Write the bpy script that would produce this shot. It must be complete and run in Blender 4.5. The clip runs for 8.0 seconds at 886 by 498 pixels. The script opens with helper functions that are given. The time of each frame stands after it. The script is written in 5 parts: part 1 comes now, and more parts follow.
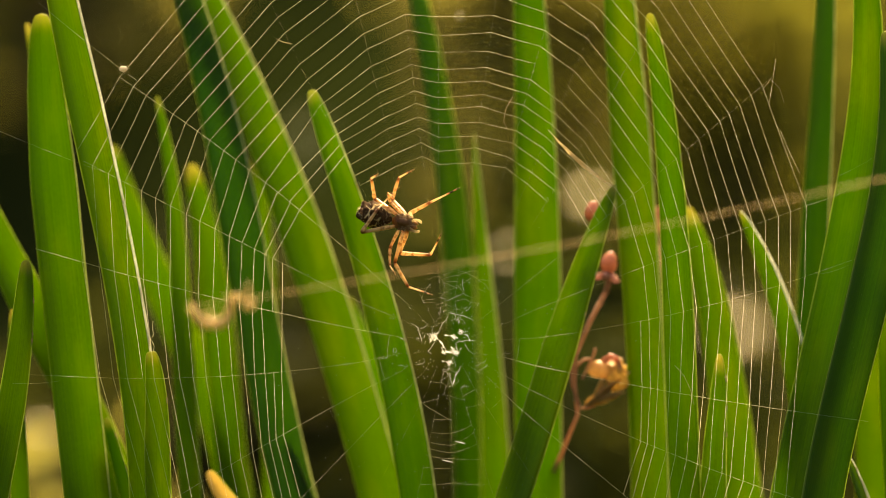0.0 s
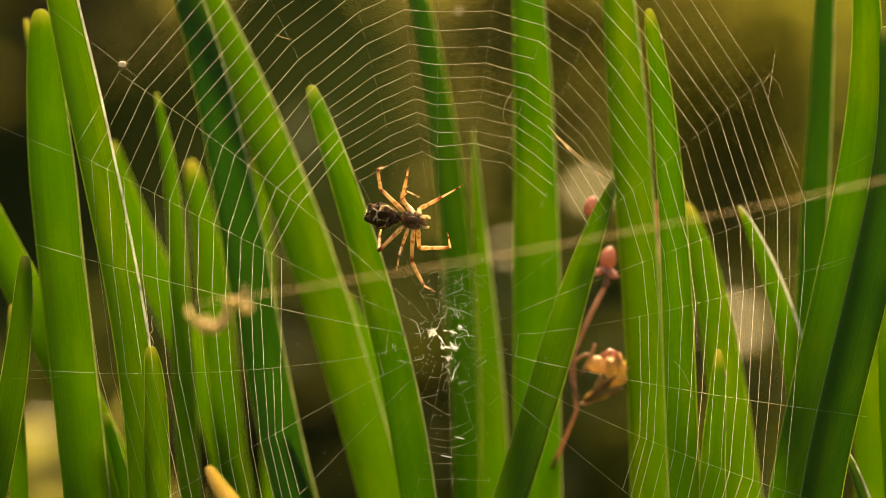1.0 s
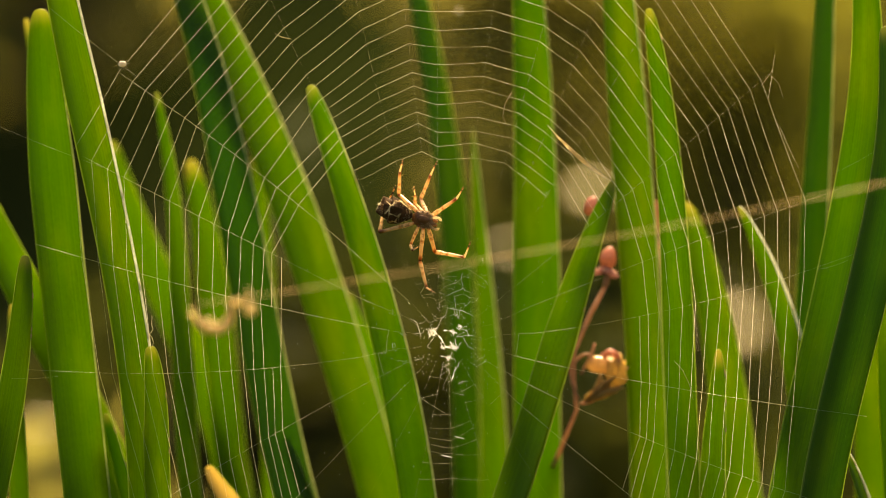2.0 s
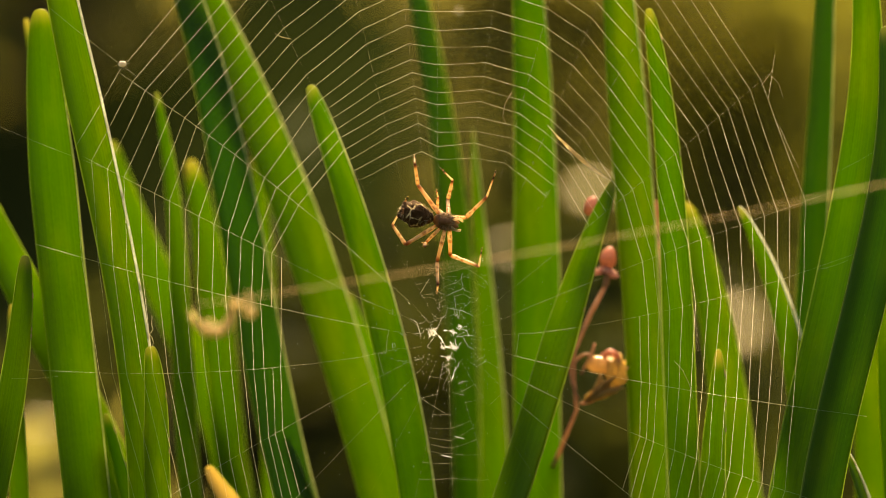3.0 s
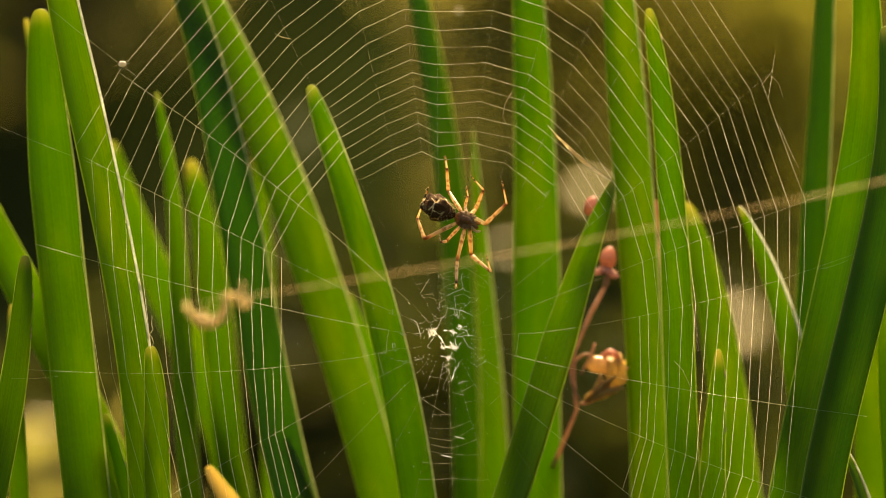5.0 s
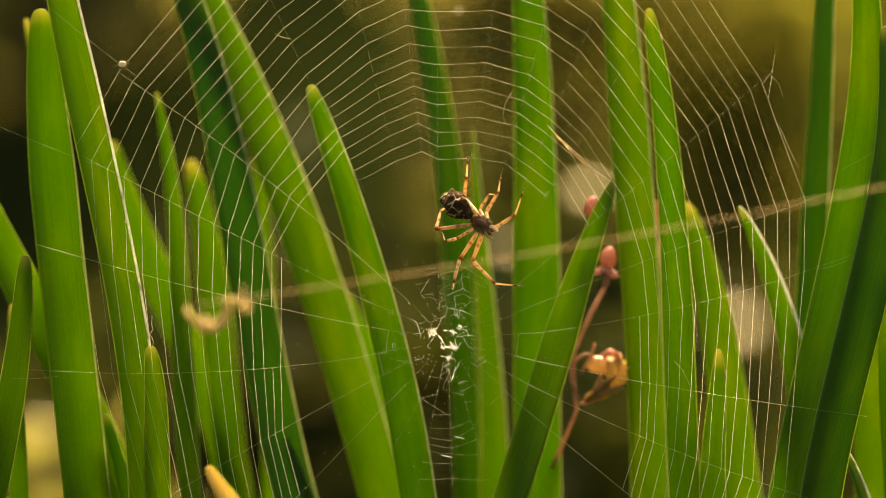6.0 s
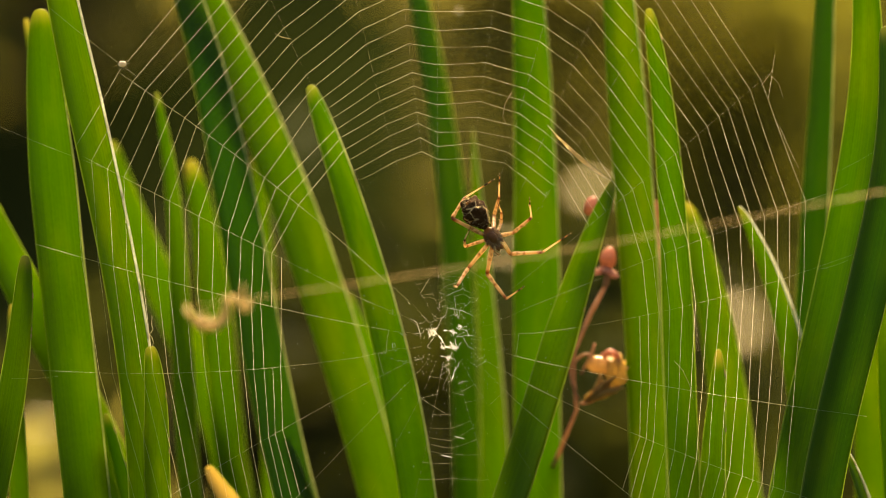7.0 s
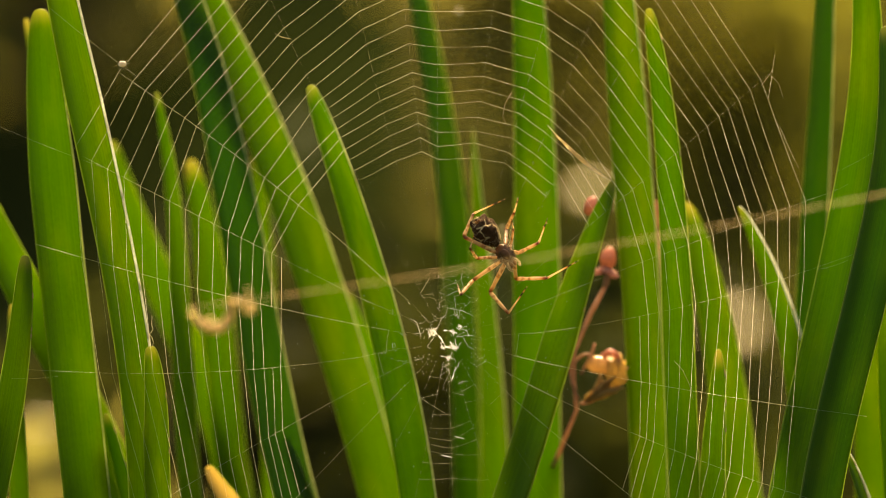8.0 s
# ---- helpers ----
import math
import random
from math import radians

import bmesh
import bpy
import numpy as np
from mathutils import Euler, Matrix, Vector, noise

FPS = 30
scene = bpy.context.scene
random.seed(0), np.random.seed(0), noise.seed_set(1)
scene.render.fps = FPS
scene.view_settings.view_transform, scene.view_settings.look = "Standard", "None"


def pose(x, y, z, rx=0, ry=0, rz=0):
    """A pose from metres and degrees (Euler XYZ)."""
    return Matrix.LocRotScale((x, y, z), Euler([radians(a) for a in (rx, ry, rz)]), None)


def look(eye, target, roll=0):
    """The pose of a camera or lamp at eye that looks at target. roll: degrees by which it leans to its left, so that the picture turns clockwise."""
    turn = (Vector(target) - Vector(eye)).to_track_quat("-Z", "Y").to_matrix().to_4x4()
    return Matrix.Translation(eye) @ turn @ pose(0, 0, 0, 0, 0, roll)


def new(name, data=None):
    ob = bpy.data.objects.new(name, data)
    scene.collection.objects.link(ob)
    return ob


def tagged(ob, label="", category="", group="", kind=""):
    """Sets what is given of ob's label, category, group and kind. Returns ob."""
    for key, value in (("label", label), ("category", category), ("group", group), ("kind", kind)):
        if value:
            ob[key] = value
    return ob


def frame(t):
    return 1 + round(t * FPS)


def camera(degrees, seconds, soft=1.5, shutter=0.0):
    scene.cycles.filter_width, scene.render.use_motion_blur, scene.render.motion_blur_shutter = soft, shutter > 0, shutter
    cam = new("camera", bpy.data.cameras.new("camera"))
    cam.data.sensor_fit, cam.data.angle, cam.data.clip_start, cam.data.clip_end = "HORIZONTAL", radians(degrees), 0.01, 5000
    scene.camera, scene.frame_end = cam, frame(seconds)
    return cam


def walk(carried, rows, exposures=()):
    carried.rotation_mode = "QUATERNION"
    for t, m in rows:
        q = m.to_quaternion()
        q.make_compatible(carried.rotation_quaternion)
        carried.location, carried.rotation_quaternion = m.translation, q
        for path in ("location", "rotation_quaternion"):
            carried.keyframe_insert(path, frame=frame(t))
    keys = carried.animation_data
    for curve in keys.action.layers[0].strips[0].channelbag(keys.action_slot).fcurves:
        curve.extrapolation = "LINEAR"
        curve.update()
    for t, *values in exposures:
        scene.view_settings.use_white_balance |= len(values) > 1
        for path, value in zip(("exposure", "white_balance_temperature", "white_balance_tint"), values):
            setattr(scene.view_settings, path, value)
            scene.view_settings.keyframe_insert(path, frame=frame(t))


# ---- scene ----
def aim(right, up):
    """The held camera: it looks along +y at the web, its aim shifted by millimetres on the web."""
    return look((0, -0.5, 0.2), (right * 0.001, 0, 0.2 + up * 0.001))


cam = camera(17.84, 8.0, soft=0.6)
cam.data.dof.use_dof = True
cam.data.dof.focus_distance = 0.502
cam.data.dof.aperture_fstop = 5.2
cam.data.dof.aperture_blades = 0
walk(cam, [(0.0, aim(-0.16, 0.86)), (0.2, aim(-0.08, 0.42)), (0.5, aim(0, 0.15)), (1.0, aim(0, 0.04)),
           (1.6, aim(0, 0)), (8.0, aim(0, 0))], exposures=[(0.0, 1.82, 7900, 7), (8.0, 1.82, 7900, 7)])

# ---- light: warm hazy sun high behind the leaves, from the right ----
SUN_ELEVATION, SUN_TURN = 60.0, 12.0
world = bpy.data.worlds.new("sky")
scene.world = world
world.use_nodes = True
sky = world.node_tree.nodes.new("ShaderNodeTexSky")
sky.sky_type, sky.sun_disc = "NISHITA", False
sky.dust_density, sky.air_density = 7.0, 0.7
sky.sun_elevation, sky.sun_rotation = radians(SUN_ELEVATION), radians(SUN_TURN)
back = world.node_tree.nodes["Background"]
back.inputs["Strength"].default_value = 0.085
world.node_tree.links.new(sky.outputs[0], back.inputs["Color"])
sun = new("sun", bpy.data.lights.new("sun", "SUN"))
sun.data.energy, sun.data.angle, sun.data.color = 5.0, radians(12.0), (1.0, 0.80, 0.5)
sun_way = Vector((math.sin(radians(SUN_TURN)) * math.cos(radians(SUN_ELEVATION)),
                  math.cos(radians(SUN_TURN)) * math.cos(radians(SUN_ELEVATION)), math.sin(radians(SUN_ELEVATION))))
sun.matrix_world = look(sun_way * 5, (0, 0, 0.2))


# ---- materials ----
class Mat:
    """A node material with short ways to add and join nodes."""

    def __init__(self, name):
        self.m = bpy.data.materials.new(name)
        self.m.use_nodes = True
        self.t = self.m.node_tree
        self.t.nodes.clear()
        self.out = self.t.nodes.new("ShaderNodeOutputMaterial")

    def add(self, kind, ins=None, **sets):
        n = self.t.nodes.new("ShaderNode" + kind)
        if "operation" in sets:
            n.operation = sets["operation"]
        if "blend_type" in sets:
            n.blend_type = sets["blend_type"]
        if "feature" in sets:
            n.feature = sets["feature"]
        for k, v in (ins or {}).items():
            if isinstance(v, bpy.types.NodeSocket):
                self.t.links.new(v, n.inputs[k])
            else:
                n.inputs[k].default_value = v
        return n

    def ramp(self, fac, *stops):
        n = self.add("ValToRGB", {0: fac})
        e = n.color_ramp.elements
        e[0].position, e[0].color = stops[0][0], (*stops[0][1], 1)
        e[1].position, e[1].color = stops[-1][0], (*stops[-1][1], 1)
        for p, c in stops[1:-1]:
            x = e.new(p)
            x.color = (*c, 1)
        return n.outputs[0]

    def mix(self, fac, a, b, blend="MIX"):
        n = self.add("MixRGB", {0: fac, 1: a, 2: b}, blend_type=blend)
        return n.outputs[0]

    def math(self, op, a, b=0.0):
        return self.add("Math", {0: a, 1: b}, operation=op).outputs[0]

    def noise(self, vec, scale, detail=3.0, rough=0.55):
        return self.add("TexNoise", {"Vector": vec, "Scale": scale, "Detail": detail, "Roughness": rough}).outputs[0]

    def spread(self, vec, x, y, z):
        return self.add("Mapping", {"Vector": vec, "Scale": (x, y, z)}).outputs[0]

    def bump(self, height, strength, distance):
        return self.add("Bump", {"Height": height, "Strength": strength, "Distance": distance}).outputs[0]

    def end(self, shader):
        self.t.links.new(shader, self.out.inputs[0])
        return self.m


def col(r, g, b):
    return (r, g, b, 1.0)


def leaf_material(name, green, deep, glow, amount, tip_dry):
    """A strap leaf: fine veins along it, paler horny margins, a dry tip; light comes through it."""
    k = Mat(name)
    uv = k.add("UVMap").outputs[0]
    xyz = k.add("SeparateXYZ", {0: uv})
    across, along = xyz.outputs[0], xyz.outputs[1]
    rnd = k.add("ObjectInfo").outputs["Random"]
    shift = k.add("VectorMath", {0: uv, 1: k.add("CombineXYZ", {0: rnd, 1: rnd}).outputs[0]}, operation="ADD").outputs[0]
    veins = k.noise(k.spread(shift, 30, 2.0, 1), 1.0, 3.0, 0.5)
    fine = k.noise(k.spread(shift, 110, 3.5, 1), 1.0, 2.0, 0.5)
    blotch = k.noise(k.spread(shift, 3.0, 9.0, 1), 1.0, 4.0, 0.6)
    speck = k.noise(k.spread(shift, 40, 160, 1), 1.0, 2.0, 0.6)
    cross = k.noise(k.spread(shift, 22, 240, 1), 1.0, 3.0, 0.6)
    broad = k.ramp(k.noise(k.spread(shift, 0.9, 7.0, 1), 1.0, 2.0, 0.5), (0.38, (0, 0, 0)), (0.62, (1, 1, 1)))
    warm = k.ramp(k.noise(k.spread(shift, 1.6, 11.0, 1), 1.0, 3.0, 0.6), (0.48, (0, 0, 0)), (0.66, (1, 1, 1)))
    stripe = k.math("ADD", k.math("MULTIPLY", veins, 0.78), k.math("MULTIPLY", fine, 0.22))
    mask = k.ramp(k.math("ADD", stripe, k.math("MULTIPLY", k.math("SUBTRACT", cross, 0.5), 0.45)), (0.30, (0, 0, 0)), (0.70, (1, 1, 1)))
    hue = k.mix(rnd, col(1.04, 1.0, 0.9), col(0.82, 0.94, 1.05))

    def shade(light, dark, dry, rim):
        c = k.mix(mask, col(*dark), col(*light))
        c = k.mix(k.math("MULTIPLY", blotch, 0.62), c, col(*[0.72 * a for a in dark]))
        c = k.mix(k.math("MULTIPLY", warm, 0.45), c, col(1.35 * light[0], 0.95 * light[1], light[2]))
        c = k.mix(k.math("MULTIPLY", broad, 0.5), c, col(0.62 * light[0], 0.72 * light[1], 1.2 * light[2]))
        c = k.mix(1.0, c, hue, "MULTIPLY")
        edge = k.ramp(k.math("ABSOLUTE", k.math("SUBTRACT", across, 0.5)), (0.47, (0, 0, 0)), (0.495, (1, 1, 1)))
        c = k.mix(k.math("MULTIPLY", edge, 0.4), c, col(*rim))
        worn = k.math("ADD", along, k.math("MULTIPLY", k.math("SUBTRACT", blotch, 0.5), 0.012))
        if tip_dry >= 1.0:
            end = k.ramp(worn, (0.55, (0, 0, 0)), (0.7, (1, 1, 1)))
        else:
            end = k.ramp(worn, (0.986 - 0.024 * tip_dry, (0, 0, 0)), (0.997 - 0.005 * tip_dry, (1, 1, 1)))
        c = k.mix(k.math("MULTIPLY", end, 0.40 + 0.60 * tip_dry), c, col(*dry))
        dots = k.ramp(speck, (0.70, (0, 0, 0)), (0.76, (1, 1, 1)))
        return k.mix(k.math("MULTIPLY", dots, 0.25), c, col(*dry))

    base = shade(green, deep, (0.40, 0.33, 0.13), (0.36, 0.42, 0.16))
    thru = shade(glow, [0.5 * a for a in glow], (0.78, 0.62, 0.26), (0.72, 0.75, 0.30))
    nrm = k.bump(k.math("ADD", stripe, k.math("MULTIPLY", speck, 0.3)), 0.10, 0.0004)
    skin = k.add("BsdfPrincipled", {"Base Color": base, "Roughness": 0.42, "Specular IOR Level": 0.32, "Normal": nrm}).outputs[0]
    through_leaf = k.add("BsdfTranslucent", {"Color": thru, "Normal": nrm}).outputs[0]
    return k.end(k.add("MixShader", {0: amount, 1: skin, 2: through_leaf}).outputs[0])


GREEN = leaf_material("leaf_green", (0.066, 0.116, 0.006), (0.028, 0.064, 0.004), (0.35, 0.54, 0.004), 0.68, 0.0)
GREEN_DRY = leaf_material("leaf_green_dry_tip", (0.066, 0.116, 0.006), (0.028, 0.064, 0.004), (0.35, 0.54, 0.004), 0.68, 0.32)
# a darker, duller copy of the leaf green, standing in for shade
GREEN_SHADED = leaf_material("leaf_green_shaded", (0.045, 0.095, 0.008), (0.024, 0.060, 0.006), (0.24, 0.45, 0.004), 0.54, 0.0)
WITHERED = leaf_material("leaf_withered", (0.20, 0.20, 0.03), (0.10, 0.14, 0.02), (0.90, 0.66, 0.06), 0.6, 1.0)


def silk_material(name, tone, amount):
    k = Mat(name)
    pos = k.add("TexCoord").outputs["Object"]
    n = k.noise(pos, 900.0, 2.0)
    c = k.mix(n, col(*[0.8 * a for a in tone]), col(*tone))
    a = k.add("BsdfDiffuse", {"Color": c}).outputs[0]
    b = k.add("BsdfTranslucent", {"Color": c}).outputs[0]
    g = k.add("BsdfGlossy", {"Color": c, "Roughness": 0.35}).outputs[0]
    ab = k.add("MixShader", {0: 0.8, 1: a, 2: b}).outputs[0]
    return k.end(k.add("MixShader", {0: amount, 1: ab, 2: g}).outputs[0])


SILK = silk_material("silk", (0.99, 0.93, 0.66), 0.10)
SILK_WHITE = silk_material("silk_white", (0.95, 0.94, 0.90), 0.15)
SILK_TAN = silk_material("silk_tan", (0.80, 0.66, 0.42), 0.1)


def plain_material(name, light, dark, scale, rough, through_amount=0.0, glow=None, relief=0.0002, gloss=0.3):
    """A matter with two tones in patches and finer mottling, some of it letting light through."""
    k = Mat(name)
    pos = k.add("TexCoord").outputs["Object"]
    a, b = k.noise(pos, scale, 4.0), k.noise(pos, scale * 7, 3.0)
    f = k.ramp(k.math("ADD", k.math("MULTIPLY", a, 0.65), k.math("MULTIPLY", b, 0.35)), (0.36, (0, 0, 0)), (0.66, (1, 1, 1)))
    c = k.mix(f, col(*dark), col(*light))
    nrm = k.bump(b, 0.5, relief)
    s = k.add("BsdfPrincipled", {"Base Color": c, "Roughness": rough, "Normal": nrm, "Specular IOR Level": gloss}).outputs[0]
    if through_amount:
        t = k.add("BsdfTranslucent", {"Color": k.mix(f, col(*[0.6 * x for x in (glow or light)]), col(*(glow or light)))}).outputs[0]
        s = k.add("MixShader", {0: through_amount, 1: s, 2: t}).outputs[0]
    return k.end(s)


# horny margins; the whitest tone paints an edge caught by the sun
MARGIN_SUNLIT = plain_material("leaf_margin_sunlit", (0.80, 0.80, 0.62), (0.66, 0.66, 0.46), 200.0, 0.3, 0.75, (0.99, 0.98, 0.84), relief=0.00002)
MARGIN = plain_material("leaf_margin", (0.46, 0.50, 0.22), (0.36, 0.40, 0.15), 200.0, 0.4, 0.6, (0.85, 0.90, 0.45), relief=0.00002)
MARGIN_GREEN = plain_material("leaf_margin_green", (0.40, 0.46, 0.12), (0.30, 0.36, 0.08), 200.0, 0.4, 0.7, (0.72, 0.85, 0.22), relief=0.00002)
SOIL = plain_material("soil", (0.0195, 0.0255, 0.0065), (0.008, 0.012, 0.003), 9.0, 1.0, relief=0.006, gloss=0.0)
STEM_PINK = plain_material("stem_pink", (0.50, 0.31, 0.20), (0.28, 0.15, 0.09), 250.0, 0.6, 0.4, (0.82, 0.52, 0.32))
BUD = plain_material("bud_red", (0.56, 0.26, 0.16), (0.26, 0.08, 0.04), 420.0, 0.18, 0.45, (0.95, 0.52, 0.36), gloss=0.9)
BRACT = plain_material("bract_pink", (0.74, 0.42, 0.34), (0.50, 0.20, 0.15), 500.0, 0.4, 0.5, (0.98, 0.62, 0.52))
HUSK = plain_material("husk_orange", (0.70, 0.46, 0.20), (0.40, 0.20, 0.07), 420.0, 0.15, 0.55, (0.98, 0.70, 0.36), gloss=0.8)
PAPER = plain_material("husk_paper", (0.66, 0.46, 0.18), (0.42, 0.22, 0.07), 400.0, 0.4, 0.6, (0.98, 0.74, 0.32))
STRAW = plain_material("straw", (0.78, 0.60, 0.30), (0.55, 0.38, 0.16), 120.0, 0.5, 0.6, (0.99, 0.84, 0.50))
PETAL = plain_material("petal_cream", (0.92, 0.84, 0.64), (0.80, 0.70, 0.50), 90.0, 0.6, 0.3, (0.95, 0.85, 0.6))
PETAL_THIN = plain_material("petal_thin", (0.92, 0.84, 0.64), (0.80, 0.70, 0.50), 90.0, 0.6, 0.85, (0.97, 0.88, 0.66))
STALK = plain_material("stalk_green", (0.10, 0.16, 0.03), (0.05, 0.09, 0.02), 90.0, 0.6, 0.2, (0.3, 0.45, 0.05))
TWIG = plain_material("twig_brown", (0.11, 0.075, 0.045), (0.05, 0.032, 0.02), 60.0, 0.85)


def shrub_material(name, a, b, c, share=0.5, glow=(0.5, 0.42, 0.08)):
    k = Mat(name)
    r = k.add("NewGeometry").outputs["Random Per Island"]
    pos = k.add("TexCoord").outputs["Object"]
    tone = k.ramp(r, (0.0, a), (0.55, b), (1.0, c))
    tone = k.mix(k.math("MULTIPLY", k.noise(pos, 60.0, 3.0), 0.5), tone, col(*[0.4 * x for x in a]))
    s = k.add("BsdfPrincipled", {"Base Color": tone, "Roughness": 0.9, "Specular IOR Level": 0.1}).outputs[0]
    t = k.add("BsdfTranslucent", {"Color": k.mix(0.5, tone, col(*glow))}).outputs[0]
    return k.end(k.add("MixShader", {0: share, 1: s, 2: t}).outputs[0])


SHRUB = shrub_material("shrub_dark", (0.19, 0.215, 0.05), (0.265, 0.26, 0.075), (0.305, 0.26, 0.10), 0.62)
# near-black copy of the shrub tones: shade at the clump's foot put into colour
LOW_SHADED = shrub_material("low_shaded", (0.022, 0.034, 0.006), (0.032, 0.040, 0.009), (0.044, 0.042, 0.013), 0.2, (0.15, 0.16, 0.02))
SHRUB_YELLOW = shrub_material("shrub_yellow_green", (0.15, 0.155, 0.018), (0.18, 0.17, 0.026), (0.20, 0.175, 0.036), 0.68, (0.46, 0.44, 0.06))


def leg_material():
    """Honey-coloured shell with dark rings at the joints; u runs along the segment."""
    k = Mat("leg_shell")
    u = k.add("SeparateXYZ", {0: k.add("UVMap").outputs[0]}).outputs[0]
    pos = k.add("TexCoord").outputs["Object"]
    n = k.noise(pos, 2500.0, 4.0)
    wob = k.math("ADD", u, k.math("MULTIPLY", k.math("SUBTRACT", n, 0.5), 0.10))
    pale, rust, dark = (0.95, 0.59, 0.22), (0.34, 0.12, 0.025), (0.10, 0.038, 0.014)
    c = k.ramp(wob, (0.0, rust), (0.04, rust), (0.09, pale), (0.38, pale), (0.44, (0.52, 0.24, 0.07)), (0.50, pale), (0.80, (0.80, 0.52, 0.24)), (0.90, rust), (1.0, dark))
    g = k.ramp(wob, (0.0, (0.25, 0.09, 0.02)), (0.06, (0.80, 0.42, 0.14)), (0.12, (0.99, 0.80, 0.50)), (0.38, (0.99, 0.82, 0.52)), (0.44, (0.75, 0.38, 0.12)), (0.50, (0.99, 0.82, 0.52)), (0.80, (0.95, 0.68, 0.34)), (0.91, (0.5, 0.18, 0.05)), (1.0, (0.12, 0.04, 0.015)))
    stain = k.ramp(k.noise(pos, 1300.0, 4.0, 0.65), (0.52, (0, 0, 0)), (0.64, (1, 1, 1)))
    c = k.mix(k.math("MULTIPLY", stain, 0.7), c, col(0.18, 0.06, 0.015))
    g = k.mix(k.math("MULTIPLY", stain, 0.6), g, col(0.42, 0.16, 0.035))
    s = k.add("BsdfPrincipled", {"Base Color": c, "Roughness": 0.28, "Normal": k.bump(n, 0.6, 0.00006), "Specular IOR Level": 0.7}).outputs[0]
    t = k.add("BsdfTranslucent", {"Color": g}).outputs[0]
    return k.end(k.add("MixShader", {0: 0.5, 1: s, 2: t}).outputs[0])


LEG = leg_material()


def tarsus_material():
    k = Mat("leg_shell_end")
    u = k.add("SeparateXYZ", {0: k.add("UVMap").outputs[0]}).outputs[0]
    pale, rust, dark = (0.66, 0.47, 0.26), (0.32, 0.12, 0.035), (0.03, 0.014, 0.010)
    c = k.ramp(u, (0.0, rust), (0.08, pale), (0.5, pale), (0.64, (0.45, 0.22, 0.08)), (0.68, dark), (0.78, dark), (0.81, (0.5, 0.28, 0.12)), (0.88, (0.4, 0.2, 0.08)), (0.91, dark), (1.0, dark))
    s = k.add("BsdfPrincipled", {"Base Color": c, "Roughness": 0.4}).outputs[0]
    t = k.add("BsdfTranslucent", {"Color": k.mix(1.0, c, col(1.6, 1.7, 1.9), "MULTIPLY")}).outputs[0]
    return k.end(k.add("MixShader", {0: 0.65, 1: s, 2: t}).outputs[0])


LEG_END = tarsus_material()


def abdomen_material():
    """Dark brown velvet with cream scrawls and a pale edge of hairs."""
    k = Mat("abdomen_dark")
    pos = k.add("TexCoord").outputs["Object"]
    warp = k.add("TexNoise", {"Vector": pos, "Scale": 500.0, "Detail": 3.0})
    bent = k.mix(0.0012, pos, warp.outputs["Color"], "ADD")
    cells = k.add("TexVoronoi", {"Vector": bent, "Scale": 520.0}, feature="DISTANCE_TO_EDGE").outputs[0]
    n = k.noise(pos, 420.0, 3.0)
    line = k.math("MULTIPLY", k.ramp(cells, (0.03, (1, 1, 1)), (0.09, (0, 0, 0))), k.ramp(n, (0.50, (0, 0, 0)), (0.60, (1, 1, 1))))
    grain = k.noise(pos, 3500.0, 3.0)
    dark = k.mix(grain, col(0.016, 0.007, 0.002), col(0.10, 0.046, 0.013))
    patch = k.ramp(k.noise(pos, 900.0, 4.0), (0.56, (0, 0, 0)), (0.68, (1, 1, 1)))
    dark = k.mix(k.math("MULTIPLY", patch, 0.6), dark, col(0.30, 0.19, 0.09))
    c = k.mix(k.math("MULTIPLY", line, 0.9), dark, col(0.88, 0.64, 0.30))
    s = k.add("BsdfPrincipled", {"Base Color": c, "Roughness": 0.85, "Specular IOR Level": 0.12, "Normal": k.bump(grain, 0.8, 0.00015),
                                 "Sheen Weight": 0.12, "Sheen Roughness": 0.3, "Sheen Tint": col(0.9, 0.7, 0.4)}).outputs[0]
    return k.end(s)


ABDOMEN = abdomen_material()
SHELL = plain_material("shell_brown", (0.40, 0.18, 0.06), (0.014, 0.005, 0.002), 800.0, 0.3, 0.3, (0.98, 0.62, 0.26), relief=0.00005)
PALE_SHELL = plain_material("shell_cream", (0.88, 0.68, 0.42), (0.60, 0.34, 0.13), 1200.0, 0.4, 0.75, (0.99, 0.86, 0.58), relief=0.00003)
COXA = plain_material("leg_base", (0.62, 0.42, 0.22), (0.07, 0.025, 0.008), 900.0, 0.35, 0.4, (0.9, 0.6, 0.3), relief=0.00005)
HAIR = plain_material("hair_cream", (0.75, 0.66, 0.48), (0.55, 0.45, 0.28), 900.0, 0.5, 0.5, (0.95, 0.8, 0.5), relief=0.00001)


# ---- building helpers ----
def mm(x, y, z):
    return Vector((x, y, z)) * 0.001


def mesh_of(name, bm, material, smooth=True):
    me = bpy.data.meshes.new(name)
    bm.to_mesh(me)
    bm.free()
    me.materials.append(material)
    for p in me.polygons:
        p.use_smooth = smooth
    return me


def part(name, bm, material, parent=None, label="", smooth=True):
    ob = new(name, mesh_of(name, bm, material, smooth))
    ob.parent = parent
    return tagged(ob, label) if label else ob


def thing(name, label, category, group="", kind="", at=(0, 0, 0)):
    ob = new(name)
    ob.empty_display_size = 0.01
    ob.location = at
    return tagged(ob, label, category, group, kind)


